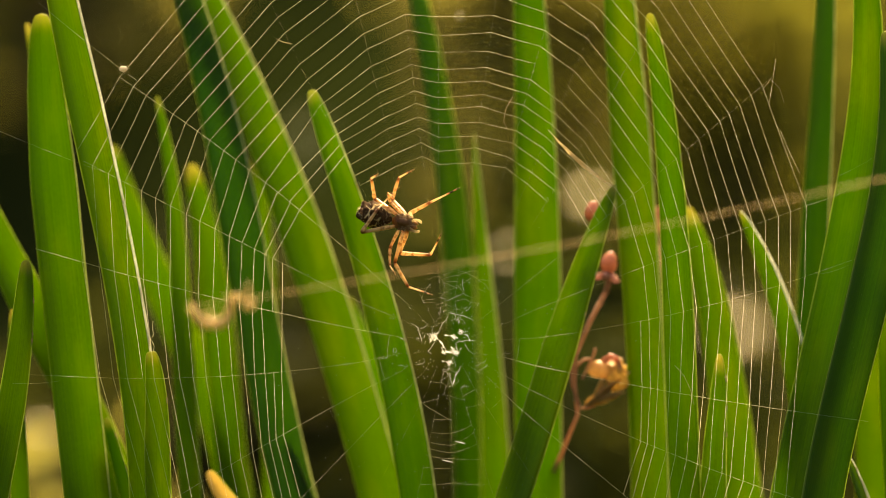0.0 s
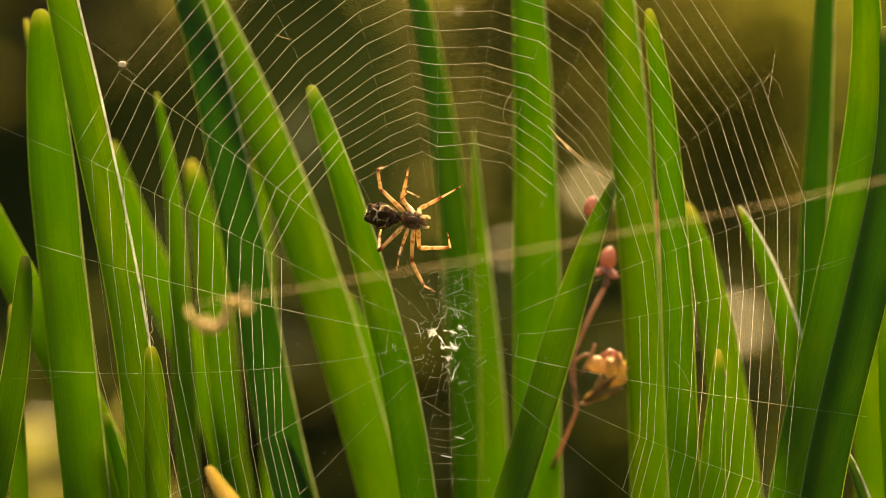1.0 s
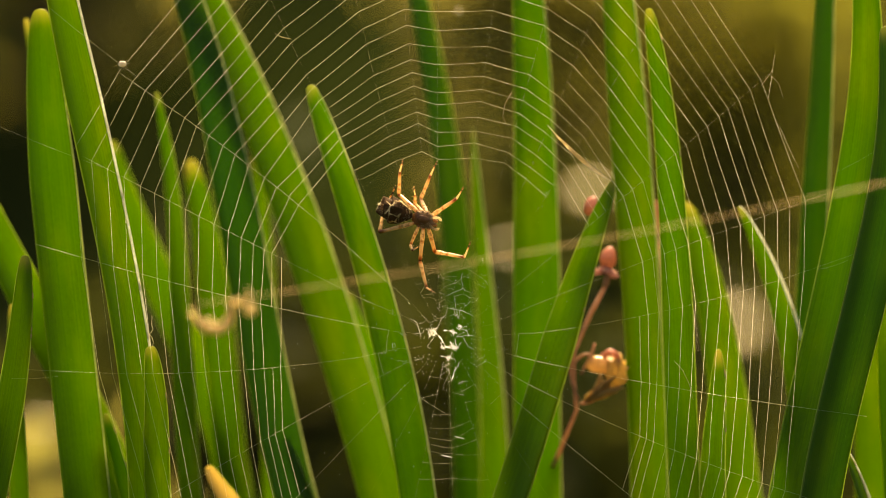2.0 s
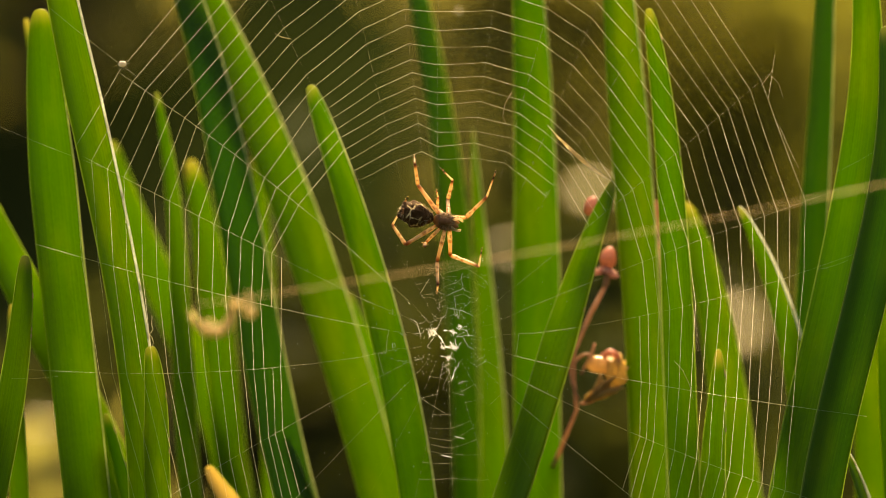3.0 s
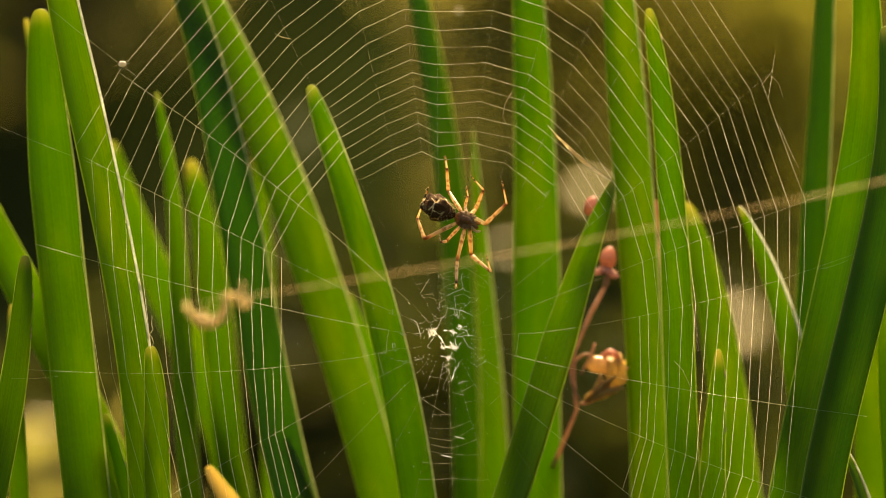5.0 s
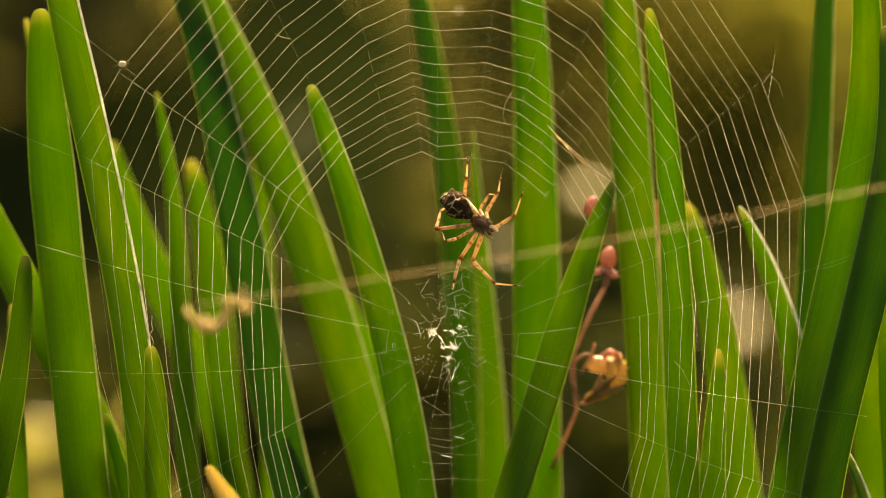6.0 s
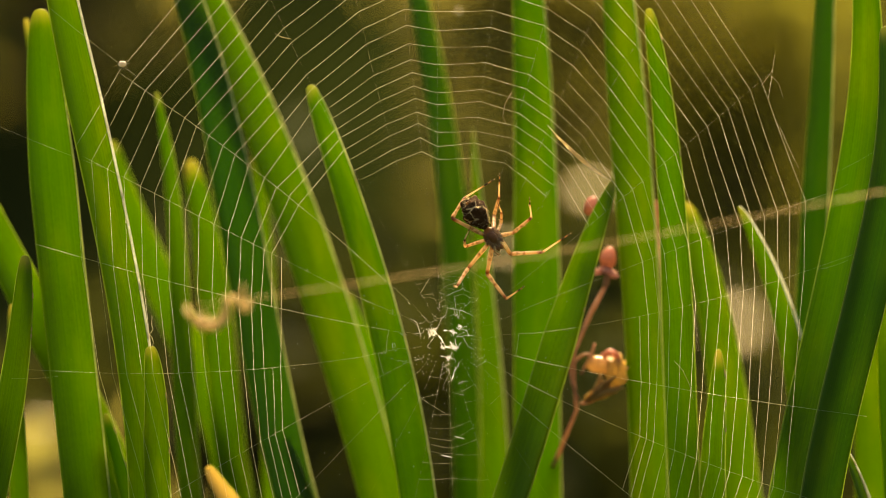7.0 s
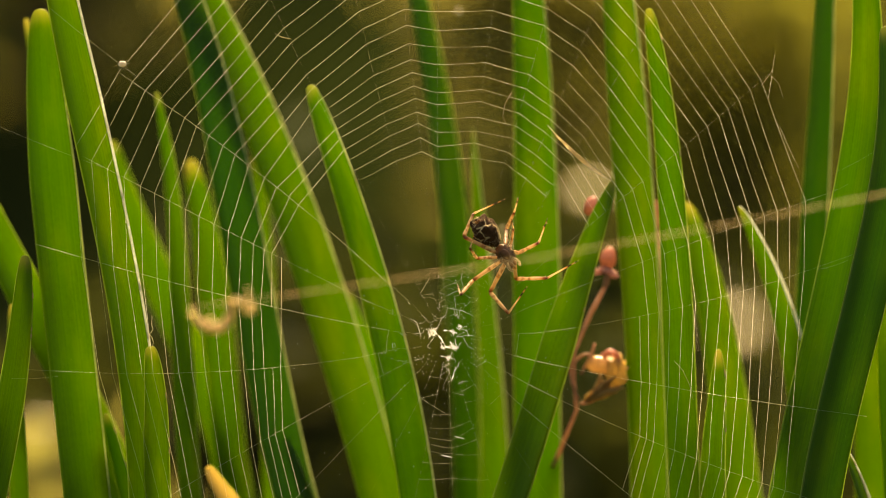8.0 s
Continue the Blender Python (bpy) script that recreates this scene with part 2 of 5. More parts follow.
def tube(bm, points, radii, sides=6, cap=True):
    """A round rod along points, with a radius at each; u of its map runs along it."""
    uv = bm.loops.layers.uv.verify()
    pts = [Vector(p) for p in points]
    n = len(pts)
    if isinstance(radii, (int, float)):
        radii = [radii] * n
    rings, side = [], None
    for i, p in enumerate(pts):
        d = (pts[min(i + 1, n - 1)] - pts[max(i - 1, 0)]).normalized()
        if side is None:
            side = d.orthogonal().normalized()
        side = (side - d * side.dot(d))
        side = side.normalized() if side.length > 1e-9 else d.orthogonal().normalized()
        up = d.cross(side)
        rings.append([bm.verts.new(p + (side * math.cos(a) + up * math.sin(a)) * radii[i])
                      for a in (2 * math.pi * j / sides for j in range(sides))])
    for i in range(n - 1):
        for j in range(sides):
            f = bm.faces.new((rings[i][j], rings[i][(j + 1) % sides], rings[i + 1][(j + 1) % sides], rings[i + 1][j]))
            for loop, (a, b) in zip(f.loops, ((i, j), (i, j + 1), (i + 1, j + 1), (i + 1, j))):
                loop[uv].uv = (a / (n - 1), b / sides)
    if cap:
        for ring, u in ((rings[0][::-1], 0.0), (rings[-1], 1.0)):
            f = bm.faces.new(ring)
            for loop in f.loops:
                loop[uv].uv = (u, 0.5)
    return bm


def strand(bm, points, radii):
    """A silk thread as a narrow folded strip facing along y, flat so that light through it looks brighter. Its points
    lie about the web's plane.
    """
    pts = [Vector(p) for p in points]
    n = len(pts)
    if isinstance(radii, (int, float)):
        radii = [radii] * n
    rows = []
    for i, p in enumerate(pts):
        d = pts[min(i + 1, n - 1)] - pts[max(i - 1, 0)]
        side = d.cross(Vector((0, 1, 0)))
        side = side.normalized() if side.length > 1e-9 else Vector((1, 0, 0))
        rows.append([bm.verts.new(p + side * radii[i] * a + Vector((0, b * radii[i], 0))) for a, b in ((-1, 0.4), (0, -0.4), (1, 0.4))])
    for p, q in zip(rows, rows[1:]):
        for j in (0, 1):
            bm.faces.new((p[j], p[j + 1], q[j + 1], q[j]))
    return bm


def arc(a, b, sag, n=8):
    """Points from a to b, bowed by the vector sag in the middle."""
    a, b, sag = Vector(a), Vector(b), Vector(sag)
    return [a.lerp(b, i / n) + sag * (4 * (i / n) * (1 - i / n)) for i in range(n + 1)]


def blob(bm, centre, size, bump=0.0, seed=0, rings=10, sides=14, shape=None):
    """A closed egg along x; shape(u) widens or narrows it along its length (u from 0 to 1)."""
    c = Vector(centre)
    rows = []
    for i in range(rings + 1):
        u = i / rings
        a = math.pi * u
        w = math.sin(a) * (shape(u) if shape else 1.0)
        row = []
        for j in range(sides):
            b = 2 * math.pi * j / sides
            p = Vector((-math.cos(a) * size[0], math.cos(b) * w * size[1], math.sin(b) * w * size[2]))
            if bump:
                p *= 1 + bump * noise.noise(p.normalized() * 2.3 + Vector((seed, seed * 1.7, 0)))
            row.append(bm.verts.new(c + p) if 0 < i < rings or j == 0 else row[0])
        rows.append(row)
    for i in range(rings):
        for j in range(sides):
            q = [rows[i][j], rows[i][(j + 1) % sides], rows[i + 1][(j + 1) % sides], rows[i + 1][j]]
            q = [v for n, v in enumerate(q) if v not in q[:n]]
            if len(q) > 2:
                bm.faces.new(q)
    return bm


# ---- ground and the dark planting behind ----
def lie(x, y):
    """The height of the soil: flat round the leaves, a bank rising behind them."""
    u = min(1.0, max(0.0, (y - 0.7) / 2.3))
    rough = 0.006 * noise.fractal(Vector((x * 9, y * 9, 0)), 1.0, 2.0, 4) + 0.05 * u * noise.noise(Vector((x * 2.2, y * 2.2, 3)))
    return 1.05 * u * u * (3 - 2 * u) + (rough if abs(x) < 8 and abs(y) < 8 else 0)


bm = bmesh.new()
N = 90
cells = [[bm.verts.new((x, y, lie(x, y))) for x in [math.copysign(abs(i / N) ** 3 * 300, i) for i in range(-N, N + 1)]]
         for y in [math.copysign(abs(i / N) ** 3 * 300, i) for i in range(-N, N + 1)]]
for i in range(2 * N):
    for j in range(2 * N):
        bm.faces.new((cells[i][j], cells[i][j + 1], cells[i + 1][j + 1], cells[i + 1][j]))
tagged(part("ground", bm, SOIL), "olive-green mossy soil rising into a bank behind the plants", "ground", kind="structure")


def leaf_card(bm, at, long, wide, rng, up=0.3):
    """A small pointed leaf, folded along its middle."""
    d = Vector((rng.uniform(-1, 1), rng.uniform(-1, 1), rng.uniform(-0.6, 0.6) + up)).normalized()
    s = d.cross(Vector((rng.uniform(-1, 1), rng.uniform(-1, 1), rng.uniform(-1, 1)))).normalized()
    n = d.cross(s) * wide * 0.25
    a, m, b = (bm.verts.new(at + d * long * f) for f in (0, 0.5, 1.0))
    l, r = bm.verts.new(at + d * long * 0.45 + s * wide / 2 + n), bm.verts.new(at + d * long * 0.45 - s * wide / 2 + n)
    for f in ((a, m, l), (m, b, l), (a, r, m), (m, r, b)):
        bm.faces.new(f)


def shrub(x, y, spread, tall, count, seed, material, label, size=0.04):
    rng = random.Random(seed)
    ob = thing("shrub", label, "shrub", "shrubs behind the leaves", at=(x, y, lie(x, y)))
    ends = []
    for i in range(9):
        bm = bmesh.new()
        a = 2 * math.pi * i / 9 + rng.uniform(-0.3, 0.3)
        end = Vector((math.cos(a) * spread * 0.6, math.sin(a) * spread * 0.45, tall * rng.uniform(0.6, 0.9)))
        pts = arc((0, 0, -0.01), end, (0, 0, tall * 0.1), 6)
        tube(bm, pts, [0.008 * (1 - 0.12 * j) for j in range(7)], 5)
        ends += pts[2:]
        part("stem", bm, TWIG, ob)
    bm = bmesh.new()
    for i in range(count):
        b = rng.choice(ends)
        r = Vector((rng.gauss(0, 1) * spread * 0.28, rng.gauss(0, 1) * spread * 0.2, rng.gauss(0, 1) * tall * 0.17))
        p = b + r
        p.z = max(p.z, 0.01)
        leaf_card(bm, p, size * rng.uniform(0.6, 1.3), size * 0.55 * rng.uniform(0.6, 1.3), rng)
    tagged(part("crown", bm, material, ob, smooth=False), kind="stuff")
    return ob


DARK_SHRUB = "dark brownish-green shrub growing from the soil"
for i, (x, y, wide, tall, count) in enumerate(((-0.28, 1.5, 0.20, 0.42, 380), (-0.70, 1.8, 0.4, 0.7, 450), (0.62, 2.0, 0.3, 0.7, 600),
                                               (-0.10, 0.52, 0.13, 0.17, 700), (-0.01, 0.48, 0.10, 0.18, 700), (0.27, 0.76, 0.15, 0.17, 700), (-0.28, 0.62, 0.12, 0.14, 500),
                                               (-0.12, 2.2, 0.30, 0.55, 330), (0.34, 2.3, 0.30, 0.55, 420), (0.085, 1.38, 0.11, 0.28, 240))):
    # the low ones are added to darken the ground behind the leaves
    shrub(x, y, wide, tall, count, 10 + i, SHRUB if tall > 0.2 else LOW_SHADED, DARK_SHRUB, 0.06 if tall > 0.2 else 0.035)
shrub(0.175, 1.2, 0.08, 0.30, 330, 40, SHRUB_YELLOW, "sunlit yellow-green shrub before the dark planting", 0.04)
shrub(-0.135, 0.40, 0.05, 0.125, 240, 41, SHRUB, "low olive-green plant behind the strap leaves", 0.022)


def small_flower(x, y, z, wide, seed):
    rng = random.Random(seed)
    ob = thing("small_flower", "small cream flower on a green stalk, added to blur into a disc", "flower", "cream flowers behind the leaves", at=mm(x, y, 0))
    bm = bmesh.new()
    tube(bm, arc((0, 0, -0.003), mm(0, 0, z), mm(rng.uniform(-6, 6), 3, 0), 8), 0.0008, 6)
    part("stalk", bm, STALK, ob)
    bm = bmesh.new()
    blob(bm, mm(0, 0, z), mm(wide * 0.14, wide * 0.14, wide * 0.14), 0.15, seed, 8, 12)
    head = part("flower_centre", bm, STRAW, ob)
    # one thin cupped petal, shared by all
    bm = bmesh.new()
    rows = [[bm.verts.new(mm(wide * (0.30 * u - 0.26), wide * 0.24 * v * math.sin(math.pi * min(1, 0.08 + 0.92 * (u / 2)) ** 0.8), wide * (0.05 * v * v + 0.03 * u * u)))
             for v in (-1, -0.5, 0, 0.5, 1)] for u in (0, 0.5, 1.0, 1.5, 1.85)]
    for p, q in zip(rows, rows[1:]):
        for j in range(4):
            bm.faces.new((p[j], p[j + 1], q[j + 1], q[j]))
    me = mesh_of("petal", bm, PETAL_THIN)
    for i in range(6):
        p = new("petal", me)
        p.parent = head
        a = i * 60 + rng.uniform(-8, 8)
        p.matrix_basis = pose(0, 0, z * 0.001) @ pose(0, 0, 0, -35, 0, 0) @ pose(0, 0, 0, 0, 0, a) @ pose(wide * 0.00030, 0, 0, 0, -12, 0)
    return ob


# flowers added so that their blur makes the pale discs behind the leaves
small_flower(45.6, 383, 217.5, 6.5, 1)
small_flower(116, 627, 168.6, 12, 2)
small_flower(-114, 300, 150, 3.8, 3)
small_flower(19, 330, 200, 4, 6)


# ---- the clump of strap leaves ----
def strap_leaf(root, low, bows, tip, depth, width, taper, turn=0, tip_dry=0.0, shaded=False, slim=0.30, rim=1.0):
    """A long fleshy leaf from the soil: a rising foot to `low`, then a bowed blade to the rounded tip. Millimetres."""
    rng = random.Random(int(root * 7 + depth * 13 + tip[1]))
    spine = []
    rise = (bows[0] - low[0]) * 3 / (tip[1] - low[1])
    for i in range(9):
        u = i / 9
        h0, h1, h2 = (1 + 2 * u) * (1 - u) ** 2, u * u * (3 - 2 * u), u * u * (u - 1)
        spine.append(Vector((h0 * root + h1 * low[0] + h2 * rise * low[1], depth + 9 * (1 - u) ** 2, u * low[1] - 3 * (1 - u))))
    steps = 34
    for i in range(steps + 1):
        u = 1 - (1 - i / steps) ** 1.6
        v = 1 - u
        x = v ** 3 * low[0] + 3 * u * v * v * bows[0] + 3 * u * u * v * bows[1] + u ** 3 * tip[0]
        spine.append(Vector((x, depth, low[1] + (tip[1] - low[1]) * u)))
    left = [0.0]
    for a, b in zip(spine[::-1], spine[-2::-1]):
        left.append(left[-1] + (a - b).length)
    left = left[::-1]
    total = left[0]
    bm = bmesh.new()
    uv = bm.loops.layers.uv.verify()
    ring_n = 16
    bowl = rng.choice((0.30, 0.25, 0.2))
    rings, edges, rims = [], [], []
    wave = rng.uniform(0, 6)
    for i, p in enumerate(spine):
        d = (spine[min(i + 1, len(spine) - 1)] - spine[max(i - 1, 0)]).normalized()
        a = radians(turn + 7 * math.sin(left[i] * 0.02 + wave))
        side = Vector((math.cos(a), math.sin(a), 0))
        side = (side - d * side.dot(d)).normalized()
        face = side.cross(d)
        half = width / 2 * min(1.0, (left[i] + 0.02) / taper) ** slim / max(0.72, math.cos(radians(turn)))
        half *= 1 + 0.025 * noise.noise(Vector((left[i] * 0.03, wave * 9, root)))
        half = min(half, 1.05 * math.sqrt(left[i] * 2 * width * 0.22) + 0.05)
        thick = 0.16 * half + 0.12
        ring = []
        for j in range(ring_n):
            b = 2 * math.pi * j / ring_n
            cx, sx = math.cos(b), math.sin(b)
            x = math.copysign(abs(cx) ** 0.8, cx) * half
            y = math.copysign(abs(sx) ** 0.9, sx) * thick + bowl * half * (abs(x) / half) ** 1.6
            ring.append(bm.verts.new((p + side * x + face * y) * 0.001))
        rings.append((ring, half))
        edges.append({s: p + side * (half + 0.05) * s + face * bowl * half for s in (1, -1)})
        rims.append(0.06 + 0.15 * min(1.0, left[i] / 14))
    for i in range(len(rings) - 1):
        for j in range(ring_n):
            q = ((i, j), (i, j + 1), (i + 1, j + 1), (i + 1, j))
            f = bm.faces.new([rings[a][0][b % ring_n] for a, b in q])
            for loop, (a, b) in zip(f.loops, q):
                c = math.cos(2 * math.pi * b / ring_n)
                loop[uv].uv = (0.5 + 0.5 * math.copysign(abs(c) ** 0.8, c), 1 - left[a] / total)
    bm.faces.new(rings[-1][0])
    bm.faces.new(rings[0][0][::-1])
    material = GREEN_SHADED if shaded else WITHERED if tip_dry >= 1 else GREEN_DRY if tip_dry > 0 else GREEN
    label = ("green strap leaf, darkened as if shaded" if shaded else "strap leaf with a withered yellow tip" if tip_dry >= 1 else
             "green strap leaf with a yellowed tip" if tip_dry > 0 else "long green strap leaf with pale margins")
    ob = new("strap_leaf")
    ob.empty_display_size = 0.01
    part("blade", bm, material, ob)
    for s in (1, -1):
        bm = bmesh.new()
        # right margin wider and paler: the sun's bright rim put into shape and colour
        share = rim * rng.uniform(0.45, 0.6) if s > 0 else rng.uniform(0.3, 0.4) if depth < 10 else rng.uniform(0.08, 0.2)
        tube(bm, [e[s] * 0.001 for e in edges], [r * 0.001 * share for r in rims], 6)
        part("margin", bm, MARGIN_GREEN if rim < 1.3 or s < 0 else MARGIN_SUNLIT if rim > 2.4 else MARGIN, ob, "pale horny margin, sunlit rim painted on the right-hand one")
    if depth < 20:
        # dry scars where the margin was nicked
        for i in range(3 if depth < 10 else 2):
            n = rng.randrange(14, len(edges) - 6)
            bm = bmesh.new()
            at = edges[n][1] * 0.001
            way = (edges[n + 1][1] - edges[n - 1][1]).normalized() * 0.001
            tube(bm, [at - way * 0.7, at - way * 0.2, at + way * 0.3, at + way * 0.8], [0.00004, rng.uniform(0.00012, 0.0002), rng.uniform(0.0001, 0.0002), 0.00004], 6)
            part("margin_scar", bm, STRAW, ob, "dry brown nick in the margin")
    return tagged(ob, label + ", rising from the soil", "leaf", "strap leaves of the clump")


strap_leaf(root=-56, low=(-64.8, 154.8), bows=(-67.9, -71.7), tip=(-73.1, 243.6), depth=12, width=8.2, taper=31, turn=12, slim=0.32, rim=1.4)
strap_leaf(root=-56, low=(-67.8, 153.4), bows=(-72.0, -70.2), tip=(-78.0, 243.2), depth=28, width=3.0, taper=32, turn=-10, tip_dry=0.35)
strap_leaf(root=-55, low=(-53.4, 155.3), bows=(-54.4, -65.6), tip=(-71.6, 262.0), depth=7, width=6.1, taper=34, turn=4, slim=0.2, rim=2.7)
strap_leaf(root=-44, low=(-50.5, 155.7), bows=(-51.2, -50.4), tip=(-52.1, 182.7), depth=2, width=4.4, taper=17, turn=-8, slim=0.26)
strap_leaf(root=-99, low=(-80.5, 155.5), bows=(-77.5, -74.9), tip=(-74.6, 198.9), depth=4, width=4.8, taper=26, turn=10)
strap_leaf(root=-74, low=(-77.0, 154.7), bows=(-77.5, -78.0), tip=(-78.5, 190.0), depth=14, width=3.3, taper=31, turn=-15, tip_dry=0.35)
strap_leaf(root=-37, low=(-58.6, 153.8), bows=(-67.8, -82.0), tip=(-90.5, 220.0), depth=24, width=7.1, taper=31, turn=8)
strap_leaf(root=-31, low=(-40.0, 151.5), bows=(-42.6, -60.1), tip=(-64.8, 221.0), depth=50, width=7.3, taper=33, turn=-12)
strap_leaf(root=-40, low=(-47.5, 153.3), bows=(-49.6, -48.4), tip=(-53.9, 229.5), depth=30, width=4.0, taper=53, turn=14, slim=0.42)
strap_leaf(root=-27, low=(-39.6, 152.0), bows=(-42.9, -43.2), tip=(-48.8, 217.2), depth=44, width=5.9, taper=24, turn=-6, tip_dry=0.35)
strap_leaf(root=-6, low=(-27.5, 153.5), bows=(-37.0, -38.6), tip=(-52.2, 261.0), depth=25, width=7.7, taper=64, turn=8, shaded=True, rim=2.1)
strap_leaf(root=7, low=(-11.4, 153.3), bows=(-20.8, -33.0), tip=(-51.0, 260.6), depth=30, width=8.3, taper=64, turn=6, rim=2.1)
strap_leaf(root=-35, low=(-34.1, 150.8), bows=(-34.0, -34.9), tip=(-36.9, 220.6), depth=58, width=3.1, taper=22, turn=0, tip_dry=0.35)
strap_leaf(root=6, low=(-4.5, 154.6), bows=(-7.8, -15.1), tip=(-24.3, 229.9), depth=15, width=6.4, taper=62, turn=-10, rim=1.6)
strap_leaf(root=2, low=(-8.0, 151.0), bows=(-9.5, -13.9), tip=(-19.3, 191.2), depth=55, width=5.6, taper=33, turn=-18)
strap_leaf(root=7, low=(4.5, 151.8), bows=(4.4, 1.8), tip=(-8.6, 263.3), depth=46, width=5.2, taper=66, turn=20, shaded=True)
strap_leaf(root=8, low=(10.2, 152.5), bows=(10.4, 6.8), tip=(5.7, 223.0), depth=38, width=5.8, taper=74, turn=-12, slim=0.70, rim=1.8)
strap_leaf(root=19, low=(17.6, 153.3), bows=(17.0, 18.0), tip=(14.6, 262.0), depth=30, width=8.9, taper=64, turn=10, rim=1.4)
strap_leaf(root=-10, low=(12.3, 154.8), bows=(18.9, 23.4), tip=(31.0, 212.6), depth=12, width=6.1, taper=31, turn=-6, slim=0.45)
strap_leaf(root=39, low=(37.7, 154.0), bows=(37.1, 33.4), tip=(31.0, 263.2), depth=22, width=7.3, taper=40, turn=12, rim=1.8)
strap_leaf(root=48, low=(43.9, 154.9), bows=(42.4, 42.8), tip=(37.2, 243.6), depth=11, width=5.5, taper=57, turn=-12)
strap_leaf(root=71, low=(56.5, 153.1), bows=(53.3, 52.0), tip=(45.4, 208.8), depth=32, width=7.0, taper=40, turn=10, tip_dry=0.35)
strap_leaf(root=51, low=(48.6, 155.2), bows=(48.3, 49.8), tip=(49.6, 182.0), depth=8, width=4.5, taper=24, turn=-12, tip_dry=0.35, slim=0.40)
strap_leaf(root=62, low=(66.4, 154.3), bows=(67.2, 63.8), tip=(54.3, 207.8), depth=18, width=4.4, taper=31, turn=-15, slim=0.45, rim=2.6)
strap_leaf(root=63, low=(66.5, 153.5), bows=(67.4, 71.0), tip=(71.5, 263.7), depth=27, width=5.3, taper=63, turn=8, shaded=True, rim=1.6)
strap_leaf(root=47, low=(62.1, 155.2), bows=(68.3, 81.8), tip=(74.2, 259.8), depth=8, width=6.7, taper=51, turn=-10, rim=1.2)
strap_leaf(root=54, low=(66.9, 155.7), bows=(71.2, 84.2), tip=(78.7, 239.7), depth=2, width=7.6, taper=42, turn=6, shaded=True)
strap_leaf(root=85, low=(81.0, 153.1), bows=(80.2, 80.8), tip=(82.6, 206.5), depth=32, width=6.6, taper=53, turn=-6)
strap_leaf(root=98, low=(75.7, 155.1), bows=(74.7, 73.7), tip=(72.5, 163.7), depth=9, width=2.2, taper=12, turn=20, rim=4.0)
strap_leaf(root=88, low=(82.9, 154.7), bows=(81.6, 80.9), tip=(80.4, 214.5), depth=14, width=5.1, taper=41, turn=-10)
strap_leaf(root=-18, low=(-39.5, 154.1), bows=(-41.1, -42.2), tip=(-43.4, 160.0), depth=20, width=3.5, taper=9, turn=0, tip_dry=1.0)
strap_leaf(root=-3, low=(-25.1, 153.7), bows=(-26.5, -27.9), tip=(-29.3, 164.9), depth=25, width=2.9, taper=21, turn=-20)
strap_leaf(root=-36, low=(-57.5, 154.4), bows=(-58.9, -60.4), tip=(-61.8, 169.9), depth=17, width=3.5, taper=27, turn=-16, shaded=True)
# an unseen leaf, added to cast shade on the one before it
strap_leaf(root=6, low=(5.0, 150.6), bows=(4.8, 2.1), tip=(0.4, 205.8), depth=60, width=4.2, taper=22, turn=8, shaded=True)


# ---- the orb web ----
HUB = Vector((0.8, 0, 183.7))
# each spoke: its angle near the middle and far out, and how far it draws in the inner, middle and outer turns
SPOKES = ((7.5, 11.0, 0.778, 0.760, 0.737), (22.1, 21.4, 0.815, 0.785, 0.778), (39.2, 39.6, 0.872, 0.853, 0.830), (56.0, 57.8, 0.945, 0.913, 0.91),
          (64.4, 66.0, 0.98, 0.968, 0.96), (72.3, 73.3, 1.015, 1.0, 1.0), (82.2, 82.2, 1.02, 1.014, 1.01), (92.8, 91.3, 1.0, 1.0, 1.0),
          (97.7, 97.3, 1.04, 1.016, 1.01), (106.0, 104.9, 1.008, 0.985, 0.98), (118.6, 117.5, 0.968, 0.915, 0.93), (137.6, 140.0, 0.80, 0.858, 0.862),
          (153.5, 153.2, 0.782, 0.792, 0.843), (168.7, 167.2, 0.722, 0.728, 0.758), (188.2, 184.9, 0.714, 0.698, 0.709), (208.3, 209.5, 0.795, 0.747, 0.72),
          (226, 226, 0.905, 0.87, 0.83), (243, 242, 0.9, 0.9, 0.9), (258, 257, 0.9, 0.9, 0.9), (272, 272, 0.9, 0.9, 0.9), (287, 288, 0.9, 0.9, 0.9),
          (303, 304, 0.9, 0.9, 0.9), (319.5, 320.5, 0.93, 0.88, 0.80), (333.5, 336, 0.868, 0.80, 0.755), (348.1, 349.4, 0.80, 0.752, 0.717))
BARE = (226, 319)
STOUT = {8: 0.010, 22: 0.009, 39: 0.006, 138: 0.012, 154: 0.011, 169: 0.020, 188: 0.012, 208: 0.012, 226: 0.009, 320: 0.013, 334: 0.015, 348: 0.020}


def on_web(angle, r):
    a = radians(angle)
    return HUB + Vector((math.cos(a) * r, 0, math.sin(a) * r))


def on_spoke(spoke, r):
    """A spot on a spoke, which bends a little where the spiral pulls it."""
    u = min(1.3, max(-0.8, (r - 36) / 29))
    return on_web(spoke[0] + (spoke[1] - spoke[0]) * u, r)


def turn_radius(spoke, k):
    """Where turn k of the sticky spiral crosses a spoke."""
    near_pull, mid_pull, far_pull = spoke[2:]
    pull = near_pull + (mid_pull - near_pull) * (k - 4) / 6 if k < 10 else mid_pull + (far_pull - mid_pull) * (k - 10) / 8
    return (32.2 + 2.3 * k + 0.032 * k * k - 0.9 * math.exp(-((k - 7) / 2) ** 2) + 0.5 * math.exp(-((k - 13) / 2.5) ** 2)) * pull


